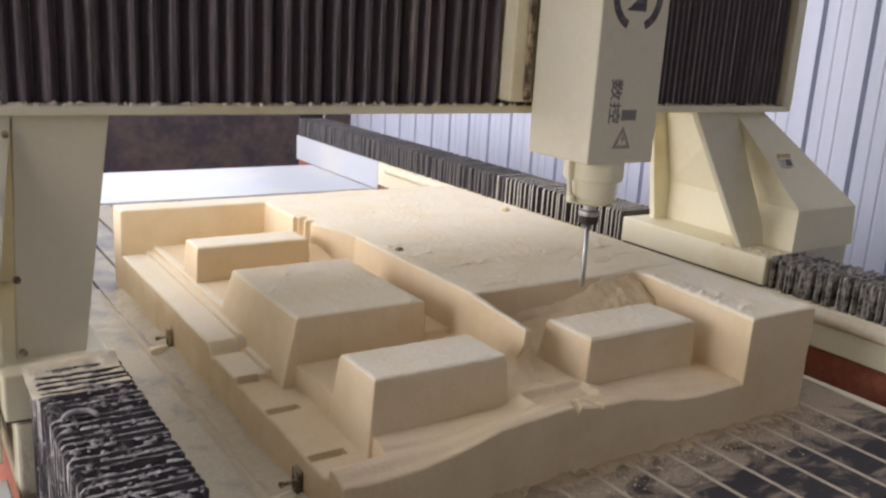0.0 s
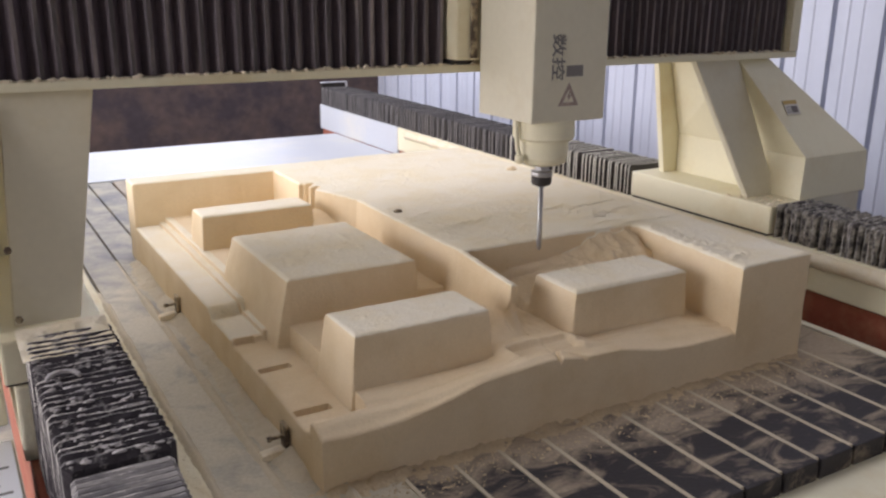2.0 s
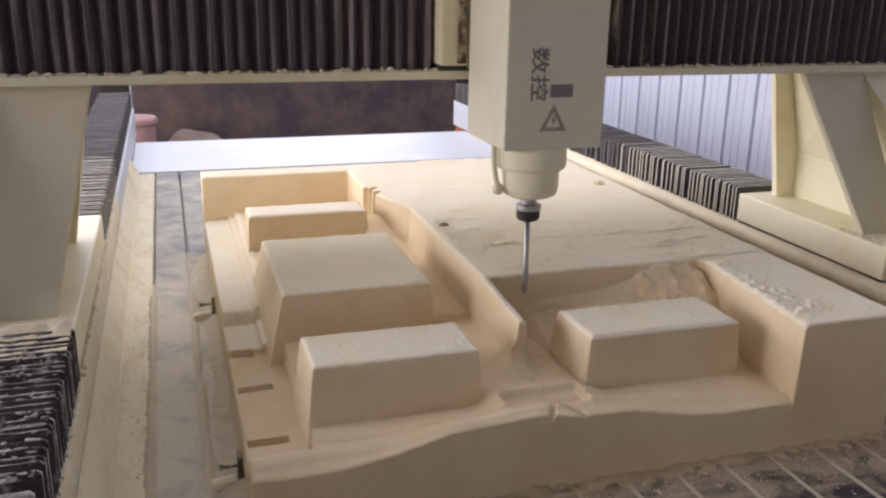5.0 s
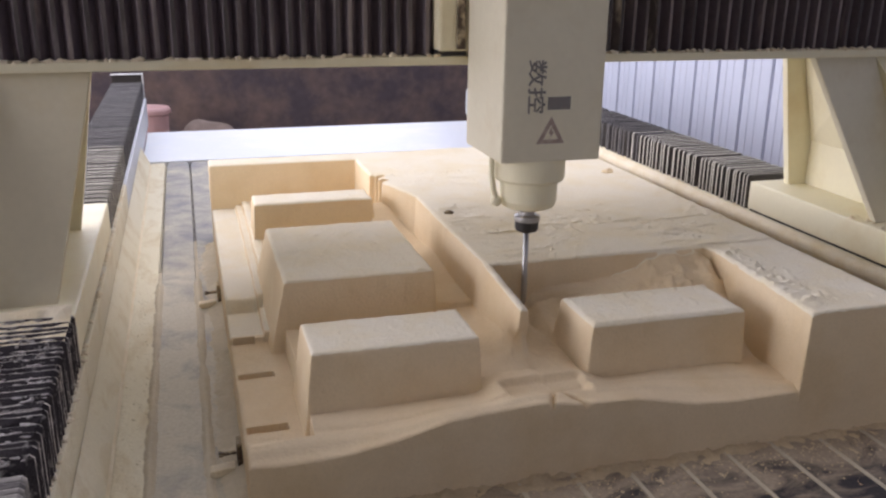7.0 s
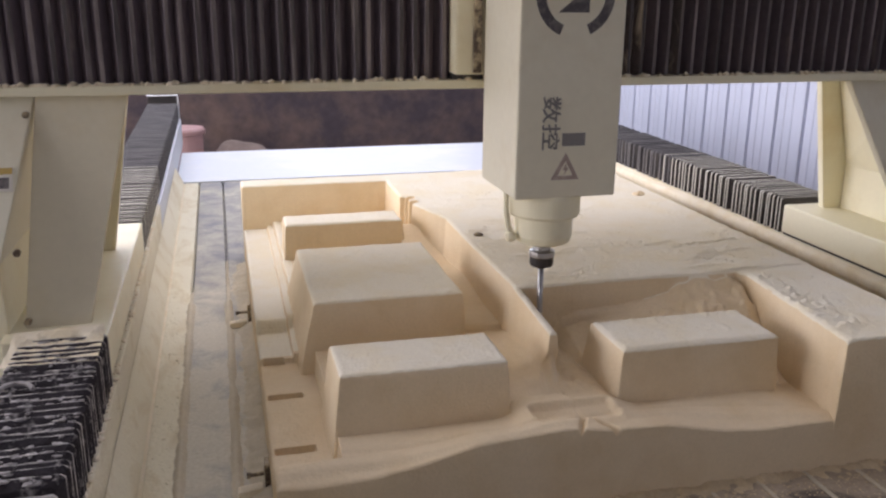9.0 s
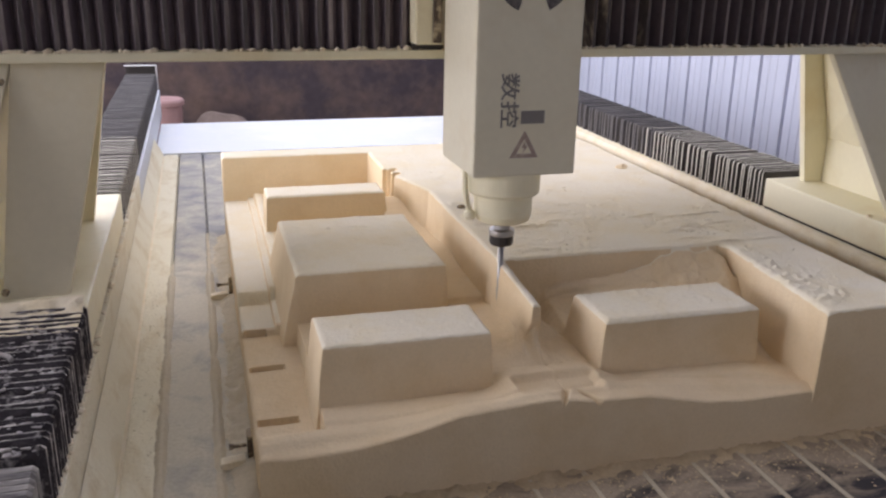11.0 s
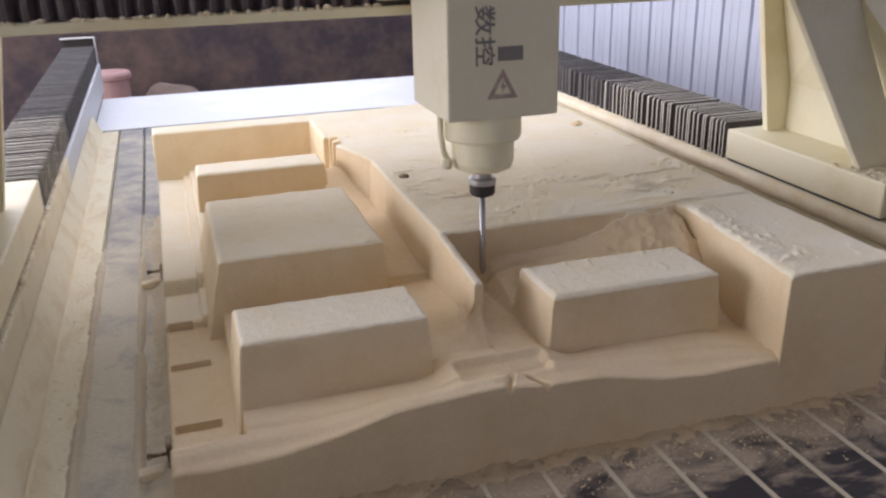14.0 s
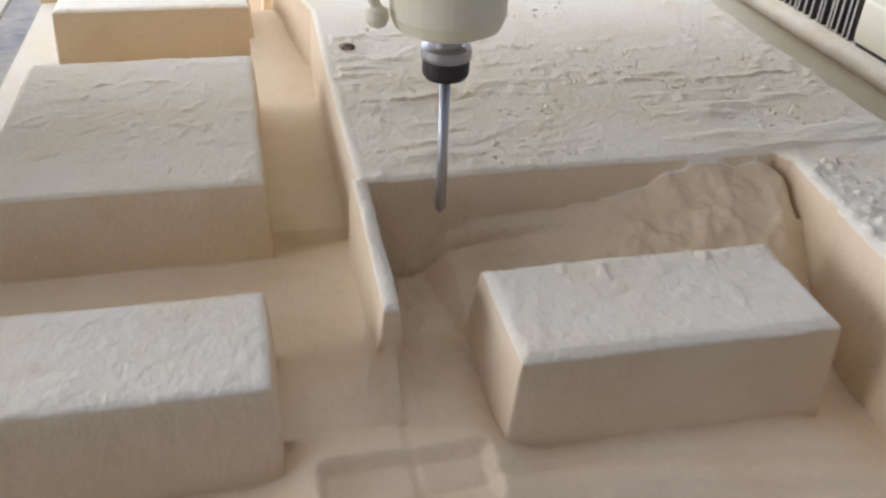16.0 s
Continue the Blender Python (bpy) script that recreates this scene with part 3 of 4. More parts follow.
# ---- clamps on the bed ----
def clamp(y):
    c = empty("bed_clamp", "small rusty steel clamp and bolt beside the foam block", "clamp", "clamps beside the block")
    part("jaw", a_box((0.694, y - 0.008, BED_Z + 0.001), (0.704, y + 0.024, BED_Z + 0.066), 0.003), RUSTY, c, "rusty upright jaw")
    part("strap", hexa(bmesh.new(), [(0.640, y - 0.014, 0.7155), (0.690, y - 0.014, 0.7155), (0.690, y + 0.014, 0.7155), (0.640, y + 0.014, 0.7155)], [(0.643, y - 0.012, 0.730), (0.690, y - 0.012, 0.735), (0.690, y + 0.012, 0.735), (0.643, y + 0.012, 0.730)]), DUST, c, "dust covered strap")
    part("bolt", tube(bmesh.new(), [(0.664, y + 0.004, 0.756), (0.693, y + 0.004, 0.757)], 0.004), RUSTY, c)
    part("bolt_head", tube(bmesh.new(), [(0.660, y + 0.004, 0.756), (0.668, y + 0.004, 0.756)], 0.006, 6), RUSTY, c)
    return c


clamp(2.42)
clamp(1.52)


# ---- rail bellows ----
def pleat_mesh(name, x0, x1, z0, z1, wide, mat, bulge=0.006, rough=0.0, seed=1, crest=0.08):
    """One fold over the rail: an arch whose ridge wanders a little."""
    rng = random.Random(seed)
    n, ch = 9, 0.006
    bm = bmesh.new()
    rings = []
    for y, o in ((0.0, 0.0), (wide * (0.5 - crest), bulge), (wide * (0.5 + crest), bulge), (wide, 0.0)):
        pts = [(x0 - o, z0), (x0 - o, z0 + (z1 - z0) * 0.5), (x0 - o, z1 + o - ch)]
        pts += [(x0 - o + ch + (x1 - x0 + 2 * o - 2 * ch) * k / n, z1 + o) for k in range(n + 1)]
        pts += [(x1 + o, z1 + o - ch), (x1 + o, z0 + (z1 - z0) * 0.5), (x1 + o, z0)]
        rings.append([bm.verts.new((x + rng.uniform(-1, 1) * rough * 0.7, y + rng.uniform(-1, 1) * rough, max(z + rng.uniform(-1, 1) * rough * 0.6, z0))) for x, z in pts])
    m = len(rings[0])
    for a, b in zip(rings, rings[1:]):
        for i in range(m):
            bm.faces.new((a[i], a[(i + 1) % m], b[(i + 1) % m], b[i])).material_index = int(a is rings[1])
    bm.faces.new(rings[0]), bm.faces.new(rings[-1])
    bmesh.ops.recalc_face_normals(bm, faces=bm.faces[:])
    me = mesh_from(name, bm, mat)
    me.materials.append({GREY_RUBBER: GREY_RIDGE, MID_RUBBER: PALE_RIDGE, PALE_RUBBER: PALE_RIDGE}.get(mat, RIDGE))
    return me


def rail_bellows(label, x0, x1, y0, y1, z0, z1, pitch, mat, uneven=0.0, seed=1, bulge=0.006):
    b = empty("rail_bellows", label, "bellows", "rail bellows")
    if mat is GREY_RUBBER:
        rng, y, k = random.Random(seed), y0, 0
        sets = [[pleat_mesh("pleat", x0, x1, z0, z1, 1.0, m, bulge, 0.0, seed * 10 + j, 0.15) for j in range(4)] for m in (PALE_RUBBER, MID_RUBBER, GREY_RUBBER)]
        while y < y1 - 0.01:
            gap = min(pitch * (0.66 + 0.34 * min(1.0, k / 34)) * rng.uniform(0.92, 1.08), y1 - y)
            p = part("pleat", sets[0 if k < 14 + rng.uniform(-4, 4) else 1 if k < 32 + rng.uniform(-6, 6) else 2][k % 4], mat, b)
            p.matrix_basis = pose(0, y, rng.uniform(-1, 1) * 0.0012, rng.uniform(-1, 1) * 0.5, 0, rng.uniform(-1, 1) * 0.2) @ Matrix.Diagonal((1, gap * 1.02, 1, 1))
            y, k = y + gap, k + 1
        return b
    shapes = [pleat_mesh("pleat", x0, x1, z0, z1, pitch * 1.02, mat, bulge, uneven, seed * 10 + k, 0.10 if mat is GREY_RUBBER else 0.06) for k in range(6)]
    rng = random.Random(seed)
    for k in range(int(round((y1 - y0) / pitch))):
        p = part("pleat", shapes[rng.randrange(6)], mat, b)
        p.matrix_basis = pose(rng.uniform(-1, 1) * uneven * 0.5, y0 + k * pitch + rng.uniform(-1, 1) * uneven, rng.uniform(-1, 0.2) * uneven, rng.uniform(-1, 1) * uneven * 220, 0, rng.uniform(-1, 1) * uneven * 200)
    return b


rail_bellows("black folded rail bellows behind the gantry foot", 2.466, 2.632, 2.44, 5.53, 0.886, 0.985, 0.030, GREY_RUBBER, 0.0008, 3, 0.017)
rail_bellows("grey dusty folded rail bellows in front of the gantry foot", 2.468, 2.630, 0.36, 1.765, 0.886, 0.985, 0.0165, LUMPY_RUBBER, 0.0018, 4, 0.009)
rail_bellows("grey folded rail bellows behind the gantry foot", 0.236, 0.396, 2.66, 5.53, 0.886, 0.978, 0.030, GREY_RUBBER, 0.0006, 5, 0.008)
rail_bellows("black bellows caked with white foam dust", 0.258, 0.398, 1.17, 1.72, 0.722, 0.984, 0.0239, DUSTY_RUBBER, 0.0013, 6, 0.012)
sag = pleat_mesh("pleat", 0.256, 0.400, 0.74, 0.975, 0.014, SAG_RUBBER, 0.0015, 0.0008)
front_sag = empty("rail_bellows", "smooth sloping end of the dusty bellows", "bellows", "rail bellows")
for k in range(40):
    p = part("pleat", sag, SAG_RUBBER, front_sag)
    p.matrix_basis = pose(0, 1.156 - 0.0128 * k, -0.0012 * k - 0.00007 * k * k)
# lumps of dust caked on the folds, thicker towards the front, and a curled shaving
caked = bmesh.new()
rng = random.Random(17)
for k in range(520):
    fold = min(int(abs(rng.gauss(0, 0.55)) * 22), 22)
    y = 1.17 + 0.0239 * (fold + 0.5) + rng.choice((rng.gauss(0, 0.003), rng.uniform(-0.009, 0.009)))
    x, r = rng.uniform(0.256, 0.400), rng.uniform(0.0012, 0.0038)
    if noise.noise(Vector((x * 22, y * 22, 3.0))) > -0.12:
        bmesh.ops.create_icosphere(caked, subdivisions=1, radius=r, matrix=pose(x, y, 0.995 + r * 0.2 - abs(y - 1.17 - 0.0239 * (fold + 0.5)) * 0.6, 0, 0, rng.uniform(-20, 20)) @ Matrix.Diagonal((rng.uniform(1.0, 3.4), rng.uniform(0.7, 1.2), rng.uniform(0.4, 1.0), 1)))
for v in caked.verts:
    v.co += 0.0016 * noise.noise_vector(v.co * 160)
solid("bellows_dust", caked, CAKED, "pale lumps of foam dust caked on the black folds", "foam dust", "stuff", smooth=True)
solid("foam_shaving", tube(bmesh.new(), [(0.290 + 0.026 * math.cos(a * 0.35), 1.475 + 0.016 * math.sin(a * 0.35), 1.0 + 0.007 * math.sin(a * 0.32)) for a in range(10)], 0.0042, 8), CAKED, "white curled foam shaving on the bellows", "shaving", smooth=True)

for x0, x1 in ((0.226, 0.41), (2.452, 2.642)):
    e = empty("rail_end_plate", "white painted end plate of the rail", "end plate", "rail end plates")
    part("plate", a_box((x0 + 0.006, 5.534, 0.886), (x1 - 0.009, 5.548, 1.028), 0.002), BLACKENED, e, "black inner face")
    part("lip", a_box((x0, 5.52, 1.029), (x1, 5.548, 1.036), 0.002), WHITE, e)
    part("flange", a_box((x1 - 0.008, 5.52, 0.886), (x1, 5.548, 1.0285), 0.002), WHITE, e)

# ---- gantry ----
gantry = empty("gantry", "cream steel gantry bridge with splayed legs", "gantry")
part("beam", a_box((0.02, 2.032, 1.44), (2.71, 2.42, 2.05), 0.006), CREAM, gantry)
part("lower_ledge", a_box((0.0, 1.972, 1.436), (2.735, 2.10, 1.456), 0.003), CREAM, gantry, "cream ledge under the bellows")
part("upper_ledge", a_box((0.0, 1.972, 2.04), (2.735, 2.10, 2.06), 0.003), CREAM, gantry)
for x0, x1 in ((-0.012, 0.028), (2.692, 2.736)):
    part("end_plate", a_box((x0, 1.97, 1.457), (x1, 2.43, 2.039), 0.004), CREAM, gantry)


def leg(foot_lo, foot_hi, gus_top, gus_bot, gus_y, col_top, col_bot, rear_top, rear_bot, flange, lower, mark):
    """One leg: pairs of x run from the inner to the outer side."""
    foot = part("foot", a_box((foot_lo[0], foot_lo[1], 0.8915), foot_hi, 0.006), CREAM, gantry, "cream gantry foot crusted with dust")
    # dark strip put in for the shade of the narrow gap below the foot
    part("foot_gap_shade", a_box((foot_lo[0] + 0.003, foot_lo[1] + 0.01, 0.8855), (foot_hi[0] - 0.006, foot_hi[1] - 0.01, 0.8912), 0), BLACKENED, foot, "dark strip standing for the shaded gap under the foot")

    def slab(name, bot, y0, y1, top, y2, y3, z0, z1, mat):
        return part(name, hexa(bmesh.new(), [(bot[0], y0, z0), (bot[1], y0, z0), (bot[1], y1, z0), (bot[0], y1, z0)], [(top[0], y2, z1), (top[1], y2, z1), (top[1], y3, z1), (top[0], y3, z1)]), mat, foot)
    # front faces: shade put into greyer paint, blue skylight offset by warmer paint
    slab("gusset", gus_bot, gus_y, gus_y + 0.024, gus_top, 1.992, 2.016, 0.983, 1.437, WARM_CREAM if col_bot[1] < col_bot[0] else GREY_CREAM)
    slab("rear_flange", (flange[1], rear_bot[1]), 2.36, 2.385, (flange[0], rear_top[1]), 2.36, 2.385, 0.983, 1.437, CREAM)
    bm = hexa(bmesh.new(), [(col_bot[0], 1.787, 1.128), (col_bot[1], 1.787, 1.128), (rear_bot[1], 2.359, 1.128), (rear_bot[0], 2.359, 1.128)], [(col_top[0], 1.995, 1.437), (col_top[1], 1.995, 1.437), (rear_top[1], 2.359, 1.437), (rear_top[0], 2.359, 1.437)])
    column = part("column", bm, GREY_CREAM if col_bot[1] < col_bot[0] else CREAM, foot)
    slab("column_box", (col_bot[0], col_bot[1] + 0.02 * (1 if col_bot[1] > col_bot[0] else -1)), 1.79, 2.359, col_bot, 1.787, 2.359, 0.984, 1.1285, CREAM)
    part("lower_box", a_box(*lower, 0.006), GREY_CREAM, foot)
    if col_bot[1] < col_bot[0]:
        for bx, by, bz in ((0.250, 1.806, 1.004), (0.247, 1.806, 1.150), (0.262, 1.972, 1.400)):
            part("bolt", tube(bmesh.new(), [(bx, by, bz), (bx, by - 0.010, bz)], 0.0075, 6), RUSTY, foot, "rusty bolt head")
    # printed notice on the sloping face
    tilt = math.degrees(math.atan2(1.437 - 1.128, 1.995 - 1.787))
    label = part("notice", a_box((-0.034, -0.026, -0.001), (0.034, 0.026, 0.0012), 0.0004), PAPER, foot, "small printed notice")
    label.matrix_basis = pose(*mark, tilt, 0, 0)
    part("notice_band", a_box((-0.033, 0.011, 0.0013), (0.033, 0.025, 0.0022), 0.0003), YELLOW, label, "yellow band")
    part("notice_mark", a_box((-0.004, -0.020, 0.0013), (0.027, 0.004, 0.0020), 0.0003), INK, label, "dark printed mark")
    for row in range(3):
        part("text_bar", a_box((-0.029, -0.019 + 0.009 * row, 0.0013), (-0.008, -0.015 + 0.009 * row, 0.0019), 0), GREYINK, label)
    return foot


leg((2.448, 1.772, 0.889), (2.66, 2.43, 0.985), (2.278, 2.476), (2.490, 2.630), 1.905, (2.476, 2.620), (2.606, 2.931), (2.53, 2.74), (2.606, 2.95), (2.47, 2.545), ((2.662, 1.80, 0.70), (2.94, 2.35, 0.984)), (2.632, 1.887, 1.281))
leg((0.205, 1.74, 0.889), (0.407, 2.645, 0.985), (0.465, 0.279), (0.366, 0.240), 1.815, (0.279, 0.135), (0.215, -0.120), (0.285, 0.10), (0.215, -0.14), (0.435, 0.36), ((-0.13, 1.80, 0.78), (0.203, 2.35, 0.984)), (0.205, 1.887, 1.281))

# ---- gantry bellows: folds that slide with the carriage ----
def fold_mesh(wide, mat):
    bm = bmesh.new()
    lo, hi = 1.458, 2.036
    pts = ((0, 2.030), (0, 2.018), (wide * 0.40, 1.992), (wide * 0.60, 1.992), (wide, 2.018), (wide, 2.030))
    a = [bm.verts.new((x, y, lo)) for x, y in pts]
    b = [bm.verts.new((x, y, hi)) for x, y in pts]
    for i in range(6):
        bm.faces.new((a[i], a[(i + 1) % 6], b[(i + 1) % 6], b[i]))
    bm.faces.new(a), bm.faces.new(b)
    for f in bm.faces:
        f.material_index = int(f.calc_center_median().y < 1.995)
    bmesh.ops.recalc_face_normals(bm, faces=bm.faces[:])
    me = mesh_from("fold", bm, mat)
    me.materials.append(FOLD_RIDGE)
    return me


FOLDS = 34
cover_a = empty("bridge_bellows", "black pleated bellows streaked with foam dust, long stretched side", "bellows", "bridge bellows")
cover_b = empty("bridge_bellows", "black pleated bellows streaked with foam dust, tightly folded side", "bellows", "bridge bellows")
mesh_a, mesh_b, mesh_c = fold_mesh(0.044, RUBBER), fold_mesh(0.037, RUBBER), fold_mesh(0.037, SMEARED)
folds_a = [part("fold", mesh_a, RUBBER, cover_a) for k in range(FOLDS)]
folds_b = [part("fold", mesh_c if k in (0, 1, 3, 4, 7) else mesh_b, RUBBER, cover_b) for k in range(FOLDS)]

# dust lying along the ledge
led = bmesh.new()
rng = random.Random(8)
for k in range(260):
    x, r = rng.uniform(0.05, 2.66), rng.uniform(0.003, 0.008)
    bmesh.ops.create_icosphere(led, subdivisions=1, radius=r, matrix=pose(x, rng.uniform(1.975, 1.99), 1.456 + r * 0.3, 0, 0, rng.uniform(0, 90)) @ Matrix.Diagonal((rng.uniform(1, 2.6), 0.7, rng.uniform(0.4, 1.2), 1)))
solid("ledge_dust", led, DUST, "crumbs of cream foam dust on the ledge", "foam dust", "stuff", smooth=True)

# ---- carriage and spindle head ----
AXIS_Y = 1.768
carriage = empty("carriage", "dirty cream carriage plate on the bridge", "carriage")
part("plate", a_box((-0.160, 1.945, 1.470), (0.165, 2.030, 2.10), 0.006), CREAM, carriage, "dust-stained cream plate")
# black block stands in for the shaded pocket below the plate
part("plate_gap_shade", a_box((-0.160, 1.975, 1.457), (-0.085, 2.028, 1.469), 0.002), BLACKENED, carriage, "dark block standing for the shaded gap under the plate")
part("side_bracket", a_box((-0.120, 1.936, 1.475), (-0.100, 1.944, 2.05), 0.002), RUSTY, carriage, "brown stained edge strip")

head = empty("spindle_head", "cream boxed spindle head with collet and long milling bit", "spindle")
cover = part("cover", a_box((-0.097, -0.078, 0.158), (0.132, 0.162, 0.95), 0.005), GREY_CREAM, head, "cream sheet metal cover")
part("upper_collar", lathe(bmesh.new(), [(0.078, 0.160), (0.080, 0.150), (0.080, 0.112), (0.076, 0.106), (0.066, 0.104)], 48), CREAM, head, smooth=False)
part("spindle_nose", lathe(bmesh.new(), [(0.065, 0.106), (0.065, 0.060), (0.060, 0.046), (0.048, 0.040), (0.022, 0.038)], 48), CREAM, head)
part("neck", lathe(bmesh.new(), [(0.018, 0.040), (0.018, 0.020), (0.020, 0.016)], 32), STEEL, head)
nut = part("collet_nut", lathe(bmesh.new(), [(0.020, 0.018), (0.027, 0.014), (0.028, 0.006), (0.027, 0.004), (0.027, -0.011), (0.024, -0.016), (0.0062, -0.0235)], 24), BLACKENED, head, "black collet nut")
part("nut_ring", lathe(bmesh.new(), [(0.021, 0.022), (0.0285, 0.019), (0.0290, 0.011), (0.0282, 0.007)], 32), STEEL, nut, "bright steel ring")
part("milling_bit", lathe(bmesh.new(), [(0.0062, -0.023), (0.0062, -0.12), (0.0068, -0.123), (0.0068, -0.188), (0.0040, -0.196), (0.001, -0.198)], 20), STEEL, head, "long steel milling bit", smooth=True)
hose = part("air_hose", tube(bmesh.new(), [(-0.092, -0.008, 0.159), (-0.091, -0.008, 0.120), (-0.086, -0.009, 0.085), (-0.080, -0.010, 0.068)], 0.0062), CREAM, head, "cream air hose")
part("nozzle", lathe(bmesh.new(), [(0.006, 0.072), (0.012, 0.068), (0.013, 0.058), (0.009, 0.050), (0.004, 0.048)], 16, (-0.080, -0.010)), CREAM, hose)

FACE = -0.0786


def flat(points, name, mat, parent, label="", y=FACE, thick=0.0008):
    """A thin raised print from an outline of (x, z) points on the cover's face."""
    bm = bmesh.new()
    a = [bm.verts.new((x, y, z)) for x, z in points]
    b = [bm.verts.new((x, y + thick, z)) for x, z in points]
    bm.faces.new(a), bm.faces.new(b[::-1])
    for i in range(len(a)):
        bm.faces.new((a[i], b[i], b[(i + 1) % len(a)], a[(i + 1) % len(a)]))
    bmesh.ops.recalc_face_normals(bm, faces=bm.faces[:])
    return part(name, bm, mat, parent, label)


def arc(cx, cz, r0, r1, a0, a1, n=20):
    angles = [radians(a0 + (a1 - a0) * k / n) for k in range(n + 1)]
    return [(cx + r1 * math.cos(a), cz + r1 * math.sin(a)) for a in angles] + [(cx + r0 * math.cos(a), cz + r0 * math.sin(a)) for a in reversed(angles)]


def bar(x0, x1, z0, z1):
    return [(x0, z0), (x1, z0), (x1, z1), (x0, z1)]


LX, LZ = 0.020, 0.576
flat(arc(LX, LZ, 0.064, 0.085, 120, 248), "emblem_arc", INK, cover, "dark printed arc")
flat(arc(LX, LZ, 0.064, 0.085, -66, 60), "emblem_arc", INK, cover, "dark printed arc")
flat([(LX - 0.036, LZ - 0.035), (LX + 0.030, LZ - 0.035), (LX + 0.030, LZ + 0.02)], "emblem_mark", INK, cover, "dark printed wedge")
flat([(LX - 0.036, LZ - 0.010), (LX - 0.030, LZ - 0.010), (LX + 0.026, LZ + 0.045), (LX - 0.036, LZ + 0.045)], "emblem_mark", INK, cover, "dark printed wedge")
flat(bar(0.004, 0.056, 0.270, 0.297), "name_bar", GREYINK, cover, "grey printed bar")


def glyph(text, x, z, size):
    cu = bpy.data.curves.new("glyph", "FONT")
    cu.body, cu.size, cu.extrude, cu.offset = text, size, 0.0004, 0.0006
    cu.align_x, cu.align_y = "CENTER", "CENTER"
    tmp = bpy.data.objects.new("glyph", cu)
    me = bpy.data.meshes.new_from_object(tmp)
    bpy.data.objects.remove(tmp)
    me.transform(pose(x, FACE, z, 90, 0, 0) @ pose(0, 0, 0, 0, 0, -90) @ Matrix.Diagonal((0.98, 0.74, 1, 1)))
    me.materials.clear()
    me.materials.append(GREYINK)
    return part("glyph", me, GREYINK, cover, "grey printed character")


glyph("\u6570", -0.025, 0.347, 0.058)
glyph("\u63a7", -0.025, 0.290, 0.058)
sign = [(0.014, 0.256), (-0.018, 0.198), (0.046, 0.198)]
flat(sign, "warning_sign", SIGN, cover, "faded triangular warning sign")
flat([(0.014, 0.238), (-0.003, 0.207), (0.031, 0.207)], "sign_field", GREY_CREAM, cover, y=FACE - 0.0006)
flat([(0.016, 0.236), (0.008, 0.219), (0.014, 0.219), (0.010, 0.207), (0.022, 0.224), (0.016, 0.224)], "sign_mark", SIGN, cover, y=FACE - 0.0012)

# crumbs of foam lying about
def crumbs(name, label, count, seed, place, size, mat=DUST):
    rng, seedling = random.Random(seed), bmesh.new()
    bmesh.ops.create_icosphere(seedling, subdivisions=1, radius=1)
    ball = np.array([v.co[:] for v in seedling.verts])
    tris = np.array([[v.index for v in f.verts] for f in seedling.faces])
    seedling.free()
    points, faces = [], []
    for k in range(count):
        x, y, z = place(rng)
        r, a = rng.uniform(*size), rng.uniform(0, math.pi)
        b = ball * (r * rng.uniform(0.8, 2.2), r, r * rng.uniform(0.35, 0.9)) * (1 + np.array([[rng.uniform(-0.3, 0.3)] for _ in ball]))
        points.append(np.stack([x + b[:, 0] * math.cos(a) - b[:, 1] * math.sin(a), y + b[:, 0] * math.sin(a) + b[:, 1] * math.cos(a), z + r * 0.2 + b[:, 2]], -1))
        faces.append(tris + k * len(ball))
    me = bpy.data.meshes.new(name)
    me.from_pydata(np.concatenate(points).tolist(), [], np.concatenate(faces).tolist())
    me.polygons.foreach_set("use_smooth", np.ones(len(me.polygons), dtype=bool))
    me.materials.append(mat)
    return tagged(new(name, me), label, "foam crumbs", kind="stuff")


def clustered(x0, x1, y0, y1, z, scale):
    """A place picker that keeps to noise patches drawn out along x."""
    def pick(g):
        for _ in range(60):
            x, y = g.uniform(x0, x1), g.uniform(y0, y1)
            if noise.noise(Vector((x * scale * 0.5, y * scale, 5.5))) > 0.12:
                return x, y, z
        return x, y, z
    return pick


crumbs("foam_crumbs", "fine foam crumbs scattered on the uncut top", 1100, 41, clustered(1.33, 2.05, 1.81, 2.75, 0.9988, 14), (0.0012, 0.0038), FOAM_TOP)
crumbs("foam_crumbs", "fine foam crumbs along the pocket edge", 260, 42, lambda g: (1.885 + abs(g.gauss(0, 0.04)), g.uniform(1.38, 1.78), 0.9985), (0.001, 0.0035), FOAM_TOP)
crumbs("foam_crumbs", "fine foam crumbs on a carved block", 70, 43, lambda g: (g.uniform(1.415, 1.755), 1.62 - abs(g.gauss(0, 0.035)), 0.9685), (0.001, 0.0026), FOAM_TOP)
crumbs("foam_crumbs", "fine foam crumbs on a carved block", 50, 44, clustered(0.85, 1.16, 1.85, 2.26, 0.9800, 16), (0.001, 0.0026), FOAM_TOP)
crumbs("foam_crumbs", "tan foam crumbs along the dusty bed edge", 260, 45, lambda g: (g.uniform(0.462, 0.523), g.uniform(1.0, 3.0), 0.7150), (0.0008, 0.0026), COVER_DUST)


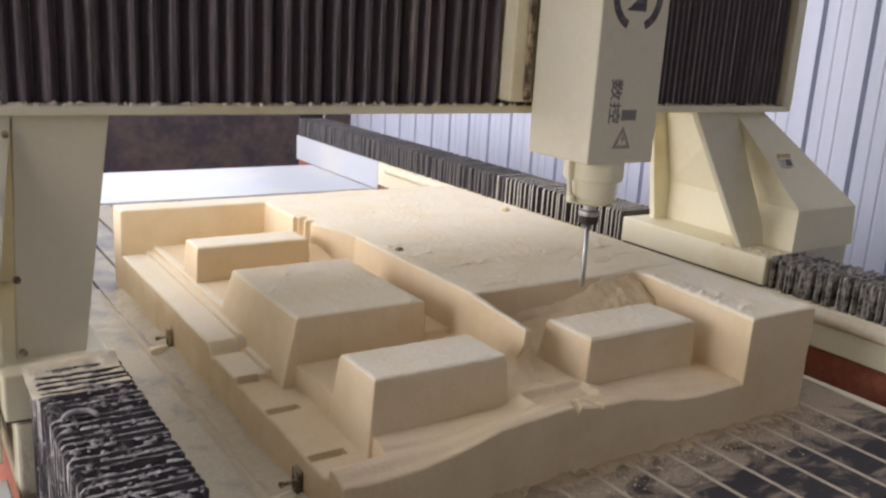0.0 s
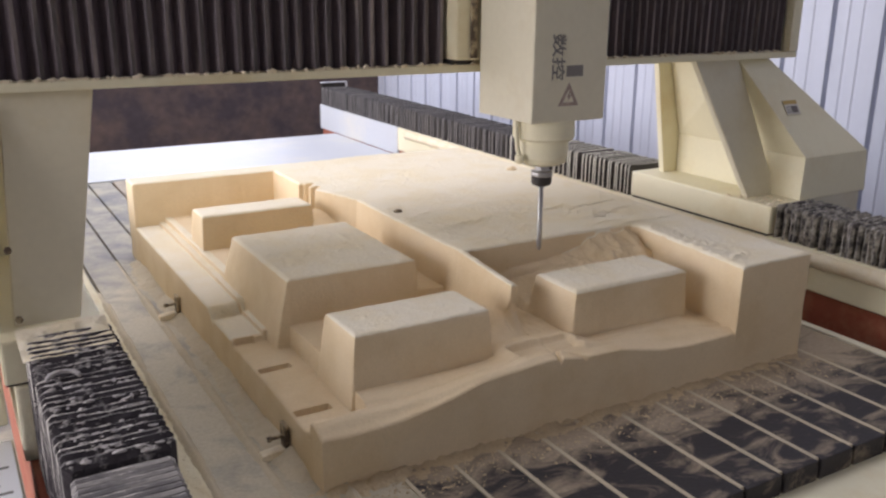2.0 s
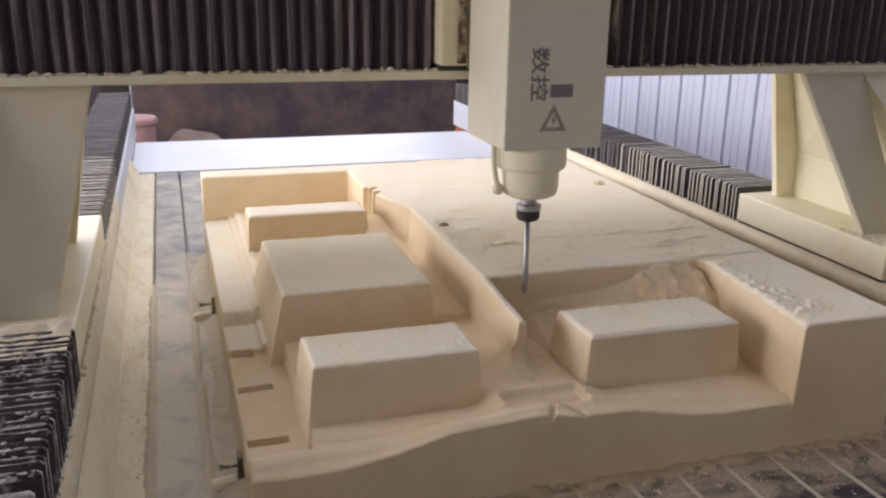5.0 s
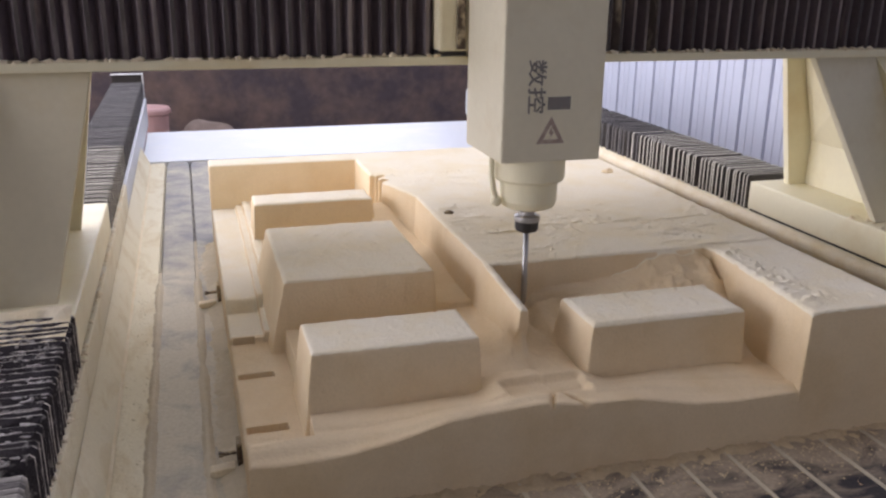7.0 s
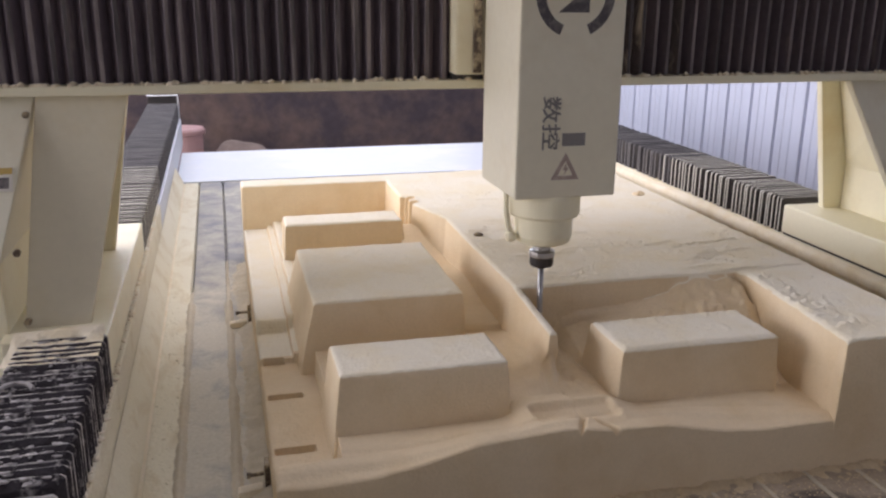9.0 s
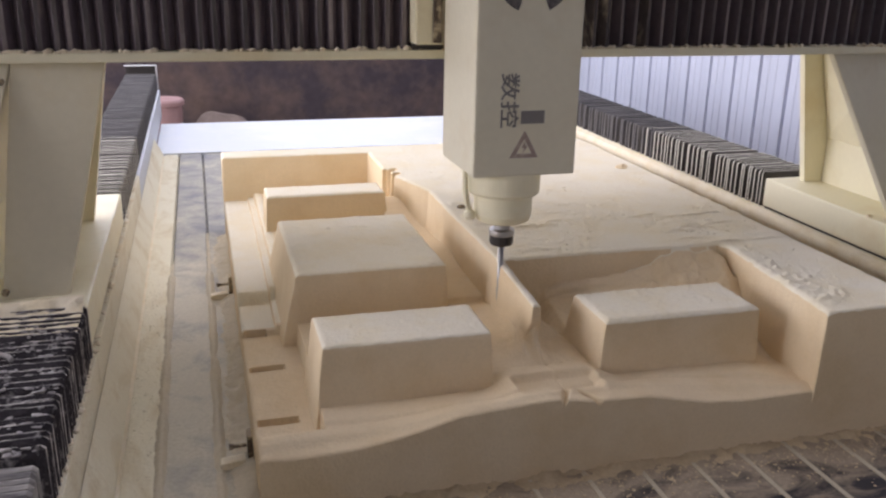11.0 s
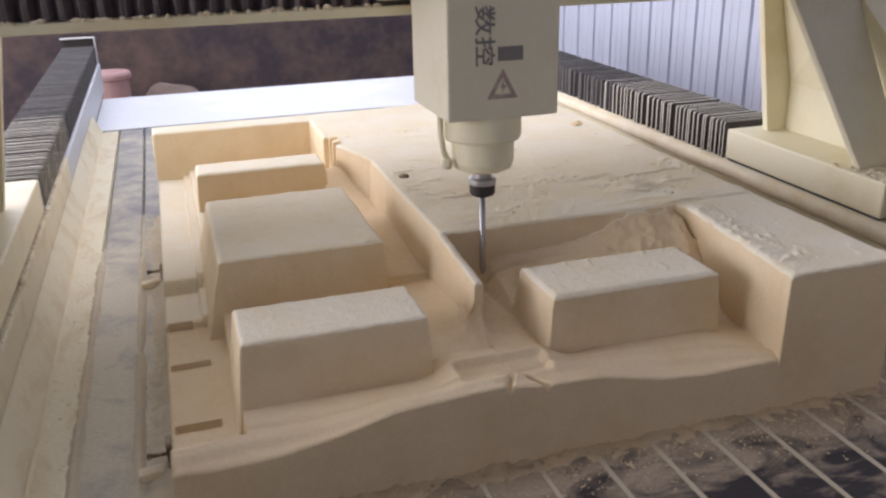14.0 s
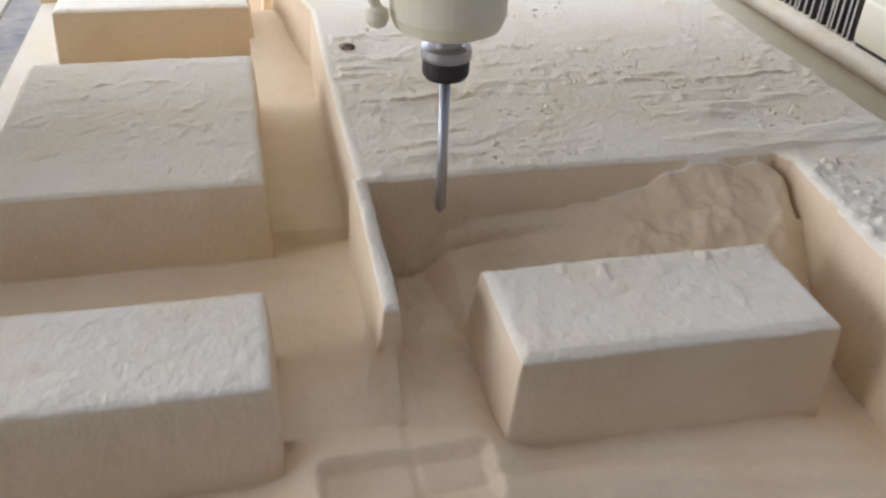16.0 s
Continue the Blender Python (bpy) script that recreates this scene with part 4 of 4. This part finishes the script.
crumbs("foam_crumbs", "cream foam crumbs on the gantry foot", 90, 32, lambda g: (g.uniform(2.452, 2.58), g.uniform(1.78, 1.98), 0.985), (0.002, 0.006))
crumbs("foam_crumbs", "cream foam crumbs along the rail", 160, 33, lambda g: (g.uniform(0.405, 0.412), g.uniform(0.9, 3.2), 0.885), (0.002, 0.006))
crumbs("foam_crumbs", "cream foam crumbs along the rail", 140, 34, lambda g: (g.uniform(2.452, 2.464), g.choice((g.uniform(0.5, 1.75), g.uniform(2.45, 3.6))), 0.885), (0.002, 0.006))
crumbs("foam_crumbs", "fine cream foam crumbs strewn on the bed", 900, 35, lambda g: (g.uniform(0.72, 2.12), 1.31 - abs(g.gauss(0, 0.05)), 0.7152), (0.0008, 0.0024), APRON)
for cx, cy, r in ((1.331, 2.234, 0.010), (2.005, 2.60, 0.016)):
    chip = bmesh.new()
    bmesh.ops.create_icosphere(chip, subdivisions=2, radius=r, matrix=pose(cx, cy, 1.0 + r * 0.15) @ Matrix.Diagonal((1.3, 0.9, 0.5, 1)))
    for v in chip.verts:
        v.co += v.normal * r * 0.5 * noise.noise(v.co * 90)
    solid("foam_chip", chip, RUSTY if r < 0.012 else FOAM, "small loose chip on the foam top", "chip", group="chips on the block")

# ---- things behind the machine ----
bucket = empty("waste_bin", "dull pink plastic bin by the dark wall", "bin")
part("body", lathe(bmesh.new(), [(0.10, 0.0), (0.115, 0.02), (0.135, 0.60), (0.13, 0.61)], 32, (0.38, 6.75)), PINK, bucket, smooth=False)
part("rim", lathe(bmesh.new(), [(0.135, 0.605), (0.152, 0.612), (0.152, 0.640), (0.140, 0.655), (0.05, 0.665)], 32, (0.38, 6.75)), PINK, bucket)
sack = bmesh.new()
bmesh.ops.create_icosphere(sack, subdivisions=4, radius=1, matrix=pose(0.80, 7.02, 0.13) @ Matrix.Diagonal((0.34, 0.20, 0.36, 1)))
for v in sack.verts:
    v.co += v.normal * 0.07 * noise.noise(v.co * 5)
    v.co.z = max(v.co.z, 0.0)
solid("sack", sack, SACK, "slumped brown sack by the dark wall", "sack", smooth=True)


crate = empty("crate", "white painted crate on the floor beside the machine", "crate")
part("body", a_box((-0.62, 0.75, 0.0), (-0.12, 1.30, 0.30), 0.008), WHITE, crate)
part("lid", a_box((-0.64, 0.73, 0.301), (-0.10, 1.32, 0.33), 0.006), WHITE, crate)
# made-up channel added to hide the brightly lit outer face of the side beam
tray = empty("dark_channel", "made-up dark channel beside the machine rail", "cable tray")
part("channel", a_box((0.10, 0.30, 0.56), (0.205, 1.79, 0.74), 0.006), BLACKENED, tray)
part("lip", a_box((0.085, 0.30, 0.741), (0.207, 1.79, 0.752), 0.003), ALU, tray)
for y0 in (0.4, 1.5):
    part("bracket", a_box((0.11, y0, 0.0), (0.18, y0 + 0.06, 0.559), 0.004), BLACKENED, tray)
sheet_note = empty("paper_sheet", "white printed paper sheet lying on the tray", "paper")
part("page", a_box((0.088, 1.44, 0.7525), (0.203, 1.785, 0.7540), 0), PAPER_WHITE, sheet_note)
for k in range(9):
    part("text_bar", a_box((0.098, 1.47 + 0.033 * k, 0.7541), (0.190 - 0.02 * (k % 3), 1.478 + 0.033 * k, 0.7546), 0), GREYINK, sheet_note)
post = bmesh.new()
box(post, (-0.10, 1.45, 0.0), (-0.03, 2.9, 0.06), 0.004)
solid("steel_bar", post, ALU, "grey steel bar lying beside the machine", "steel bar")


# ---- what moves ----
HEAD = [
    (0, 1.644, 1.179), (0.5, 1.621, 1.176), (1, 1.591, 1.175), (1.5, 1.549, 1.177), (2, 1.518, 1.174), (2.5, 1.487, 1.176), (3, 1.463, 1.174),
    (3.5, 1.424, 1.175), (4, 1.394, 1.174), (4.2, 1.391, 1.174), (5.4, 1.382, 1.142), (6.5, 1.377, 1.110), (7, 1.376, 1.100), (7.5, 1.373, 1.083), (8, 1.356, 1.083),
    (8.5, 1.345, 1.081), (9, 1.341, 1.074), (9.5, 1.333, 1.064), (10, 1.299, 1.064), (10.2, 1.291, 1.062), (10.8, 1.285, 1.062), (11.6, 1.290, 1.064),
    (12.5, 1.345, 1.080), (13, 1.357, 1.083), (13.5, 1.376, 1.083), (14, 1.378, 1.101), (14.5, 1.384, 1.112), (15, 1.388, 1.132), (15.5, 1.392, 1.148), (16, 1.390, 1.157),
]


def motions():
    walk(head, [(t, pose(x, AXIS_Y, z)) for t, x, z in HEAD])
    walk(carriage, [(t, pose(x, 0, 0)) for t, x, z in HEAD])
    rng = random.Random(5)
    for k in range(FOLDS):
        j = rng.uniform(-0.005, 0.005)
        walk(folds_a[k], [(t, pose(0.030 + j + (x - 0.165 - 0.030 - 0.02) * k / (FOLDS - 0.5), 0, 0)) for t, x, z in HEAD])
        walk(folds_b[k], [(t, pose(x + 0.168 + max(j, -j) * 0.5 + (2.690 - x - 0.168 - 0.037) * k / (FOLDS - 1), 0, 0)) for t, x, z in HEAD])


motions()
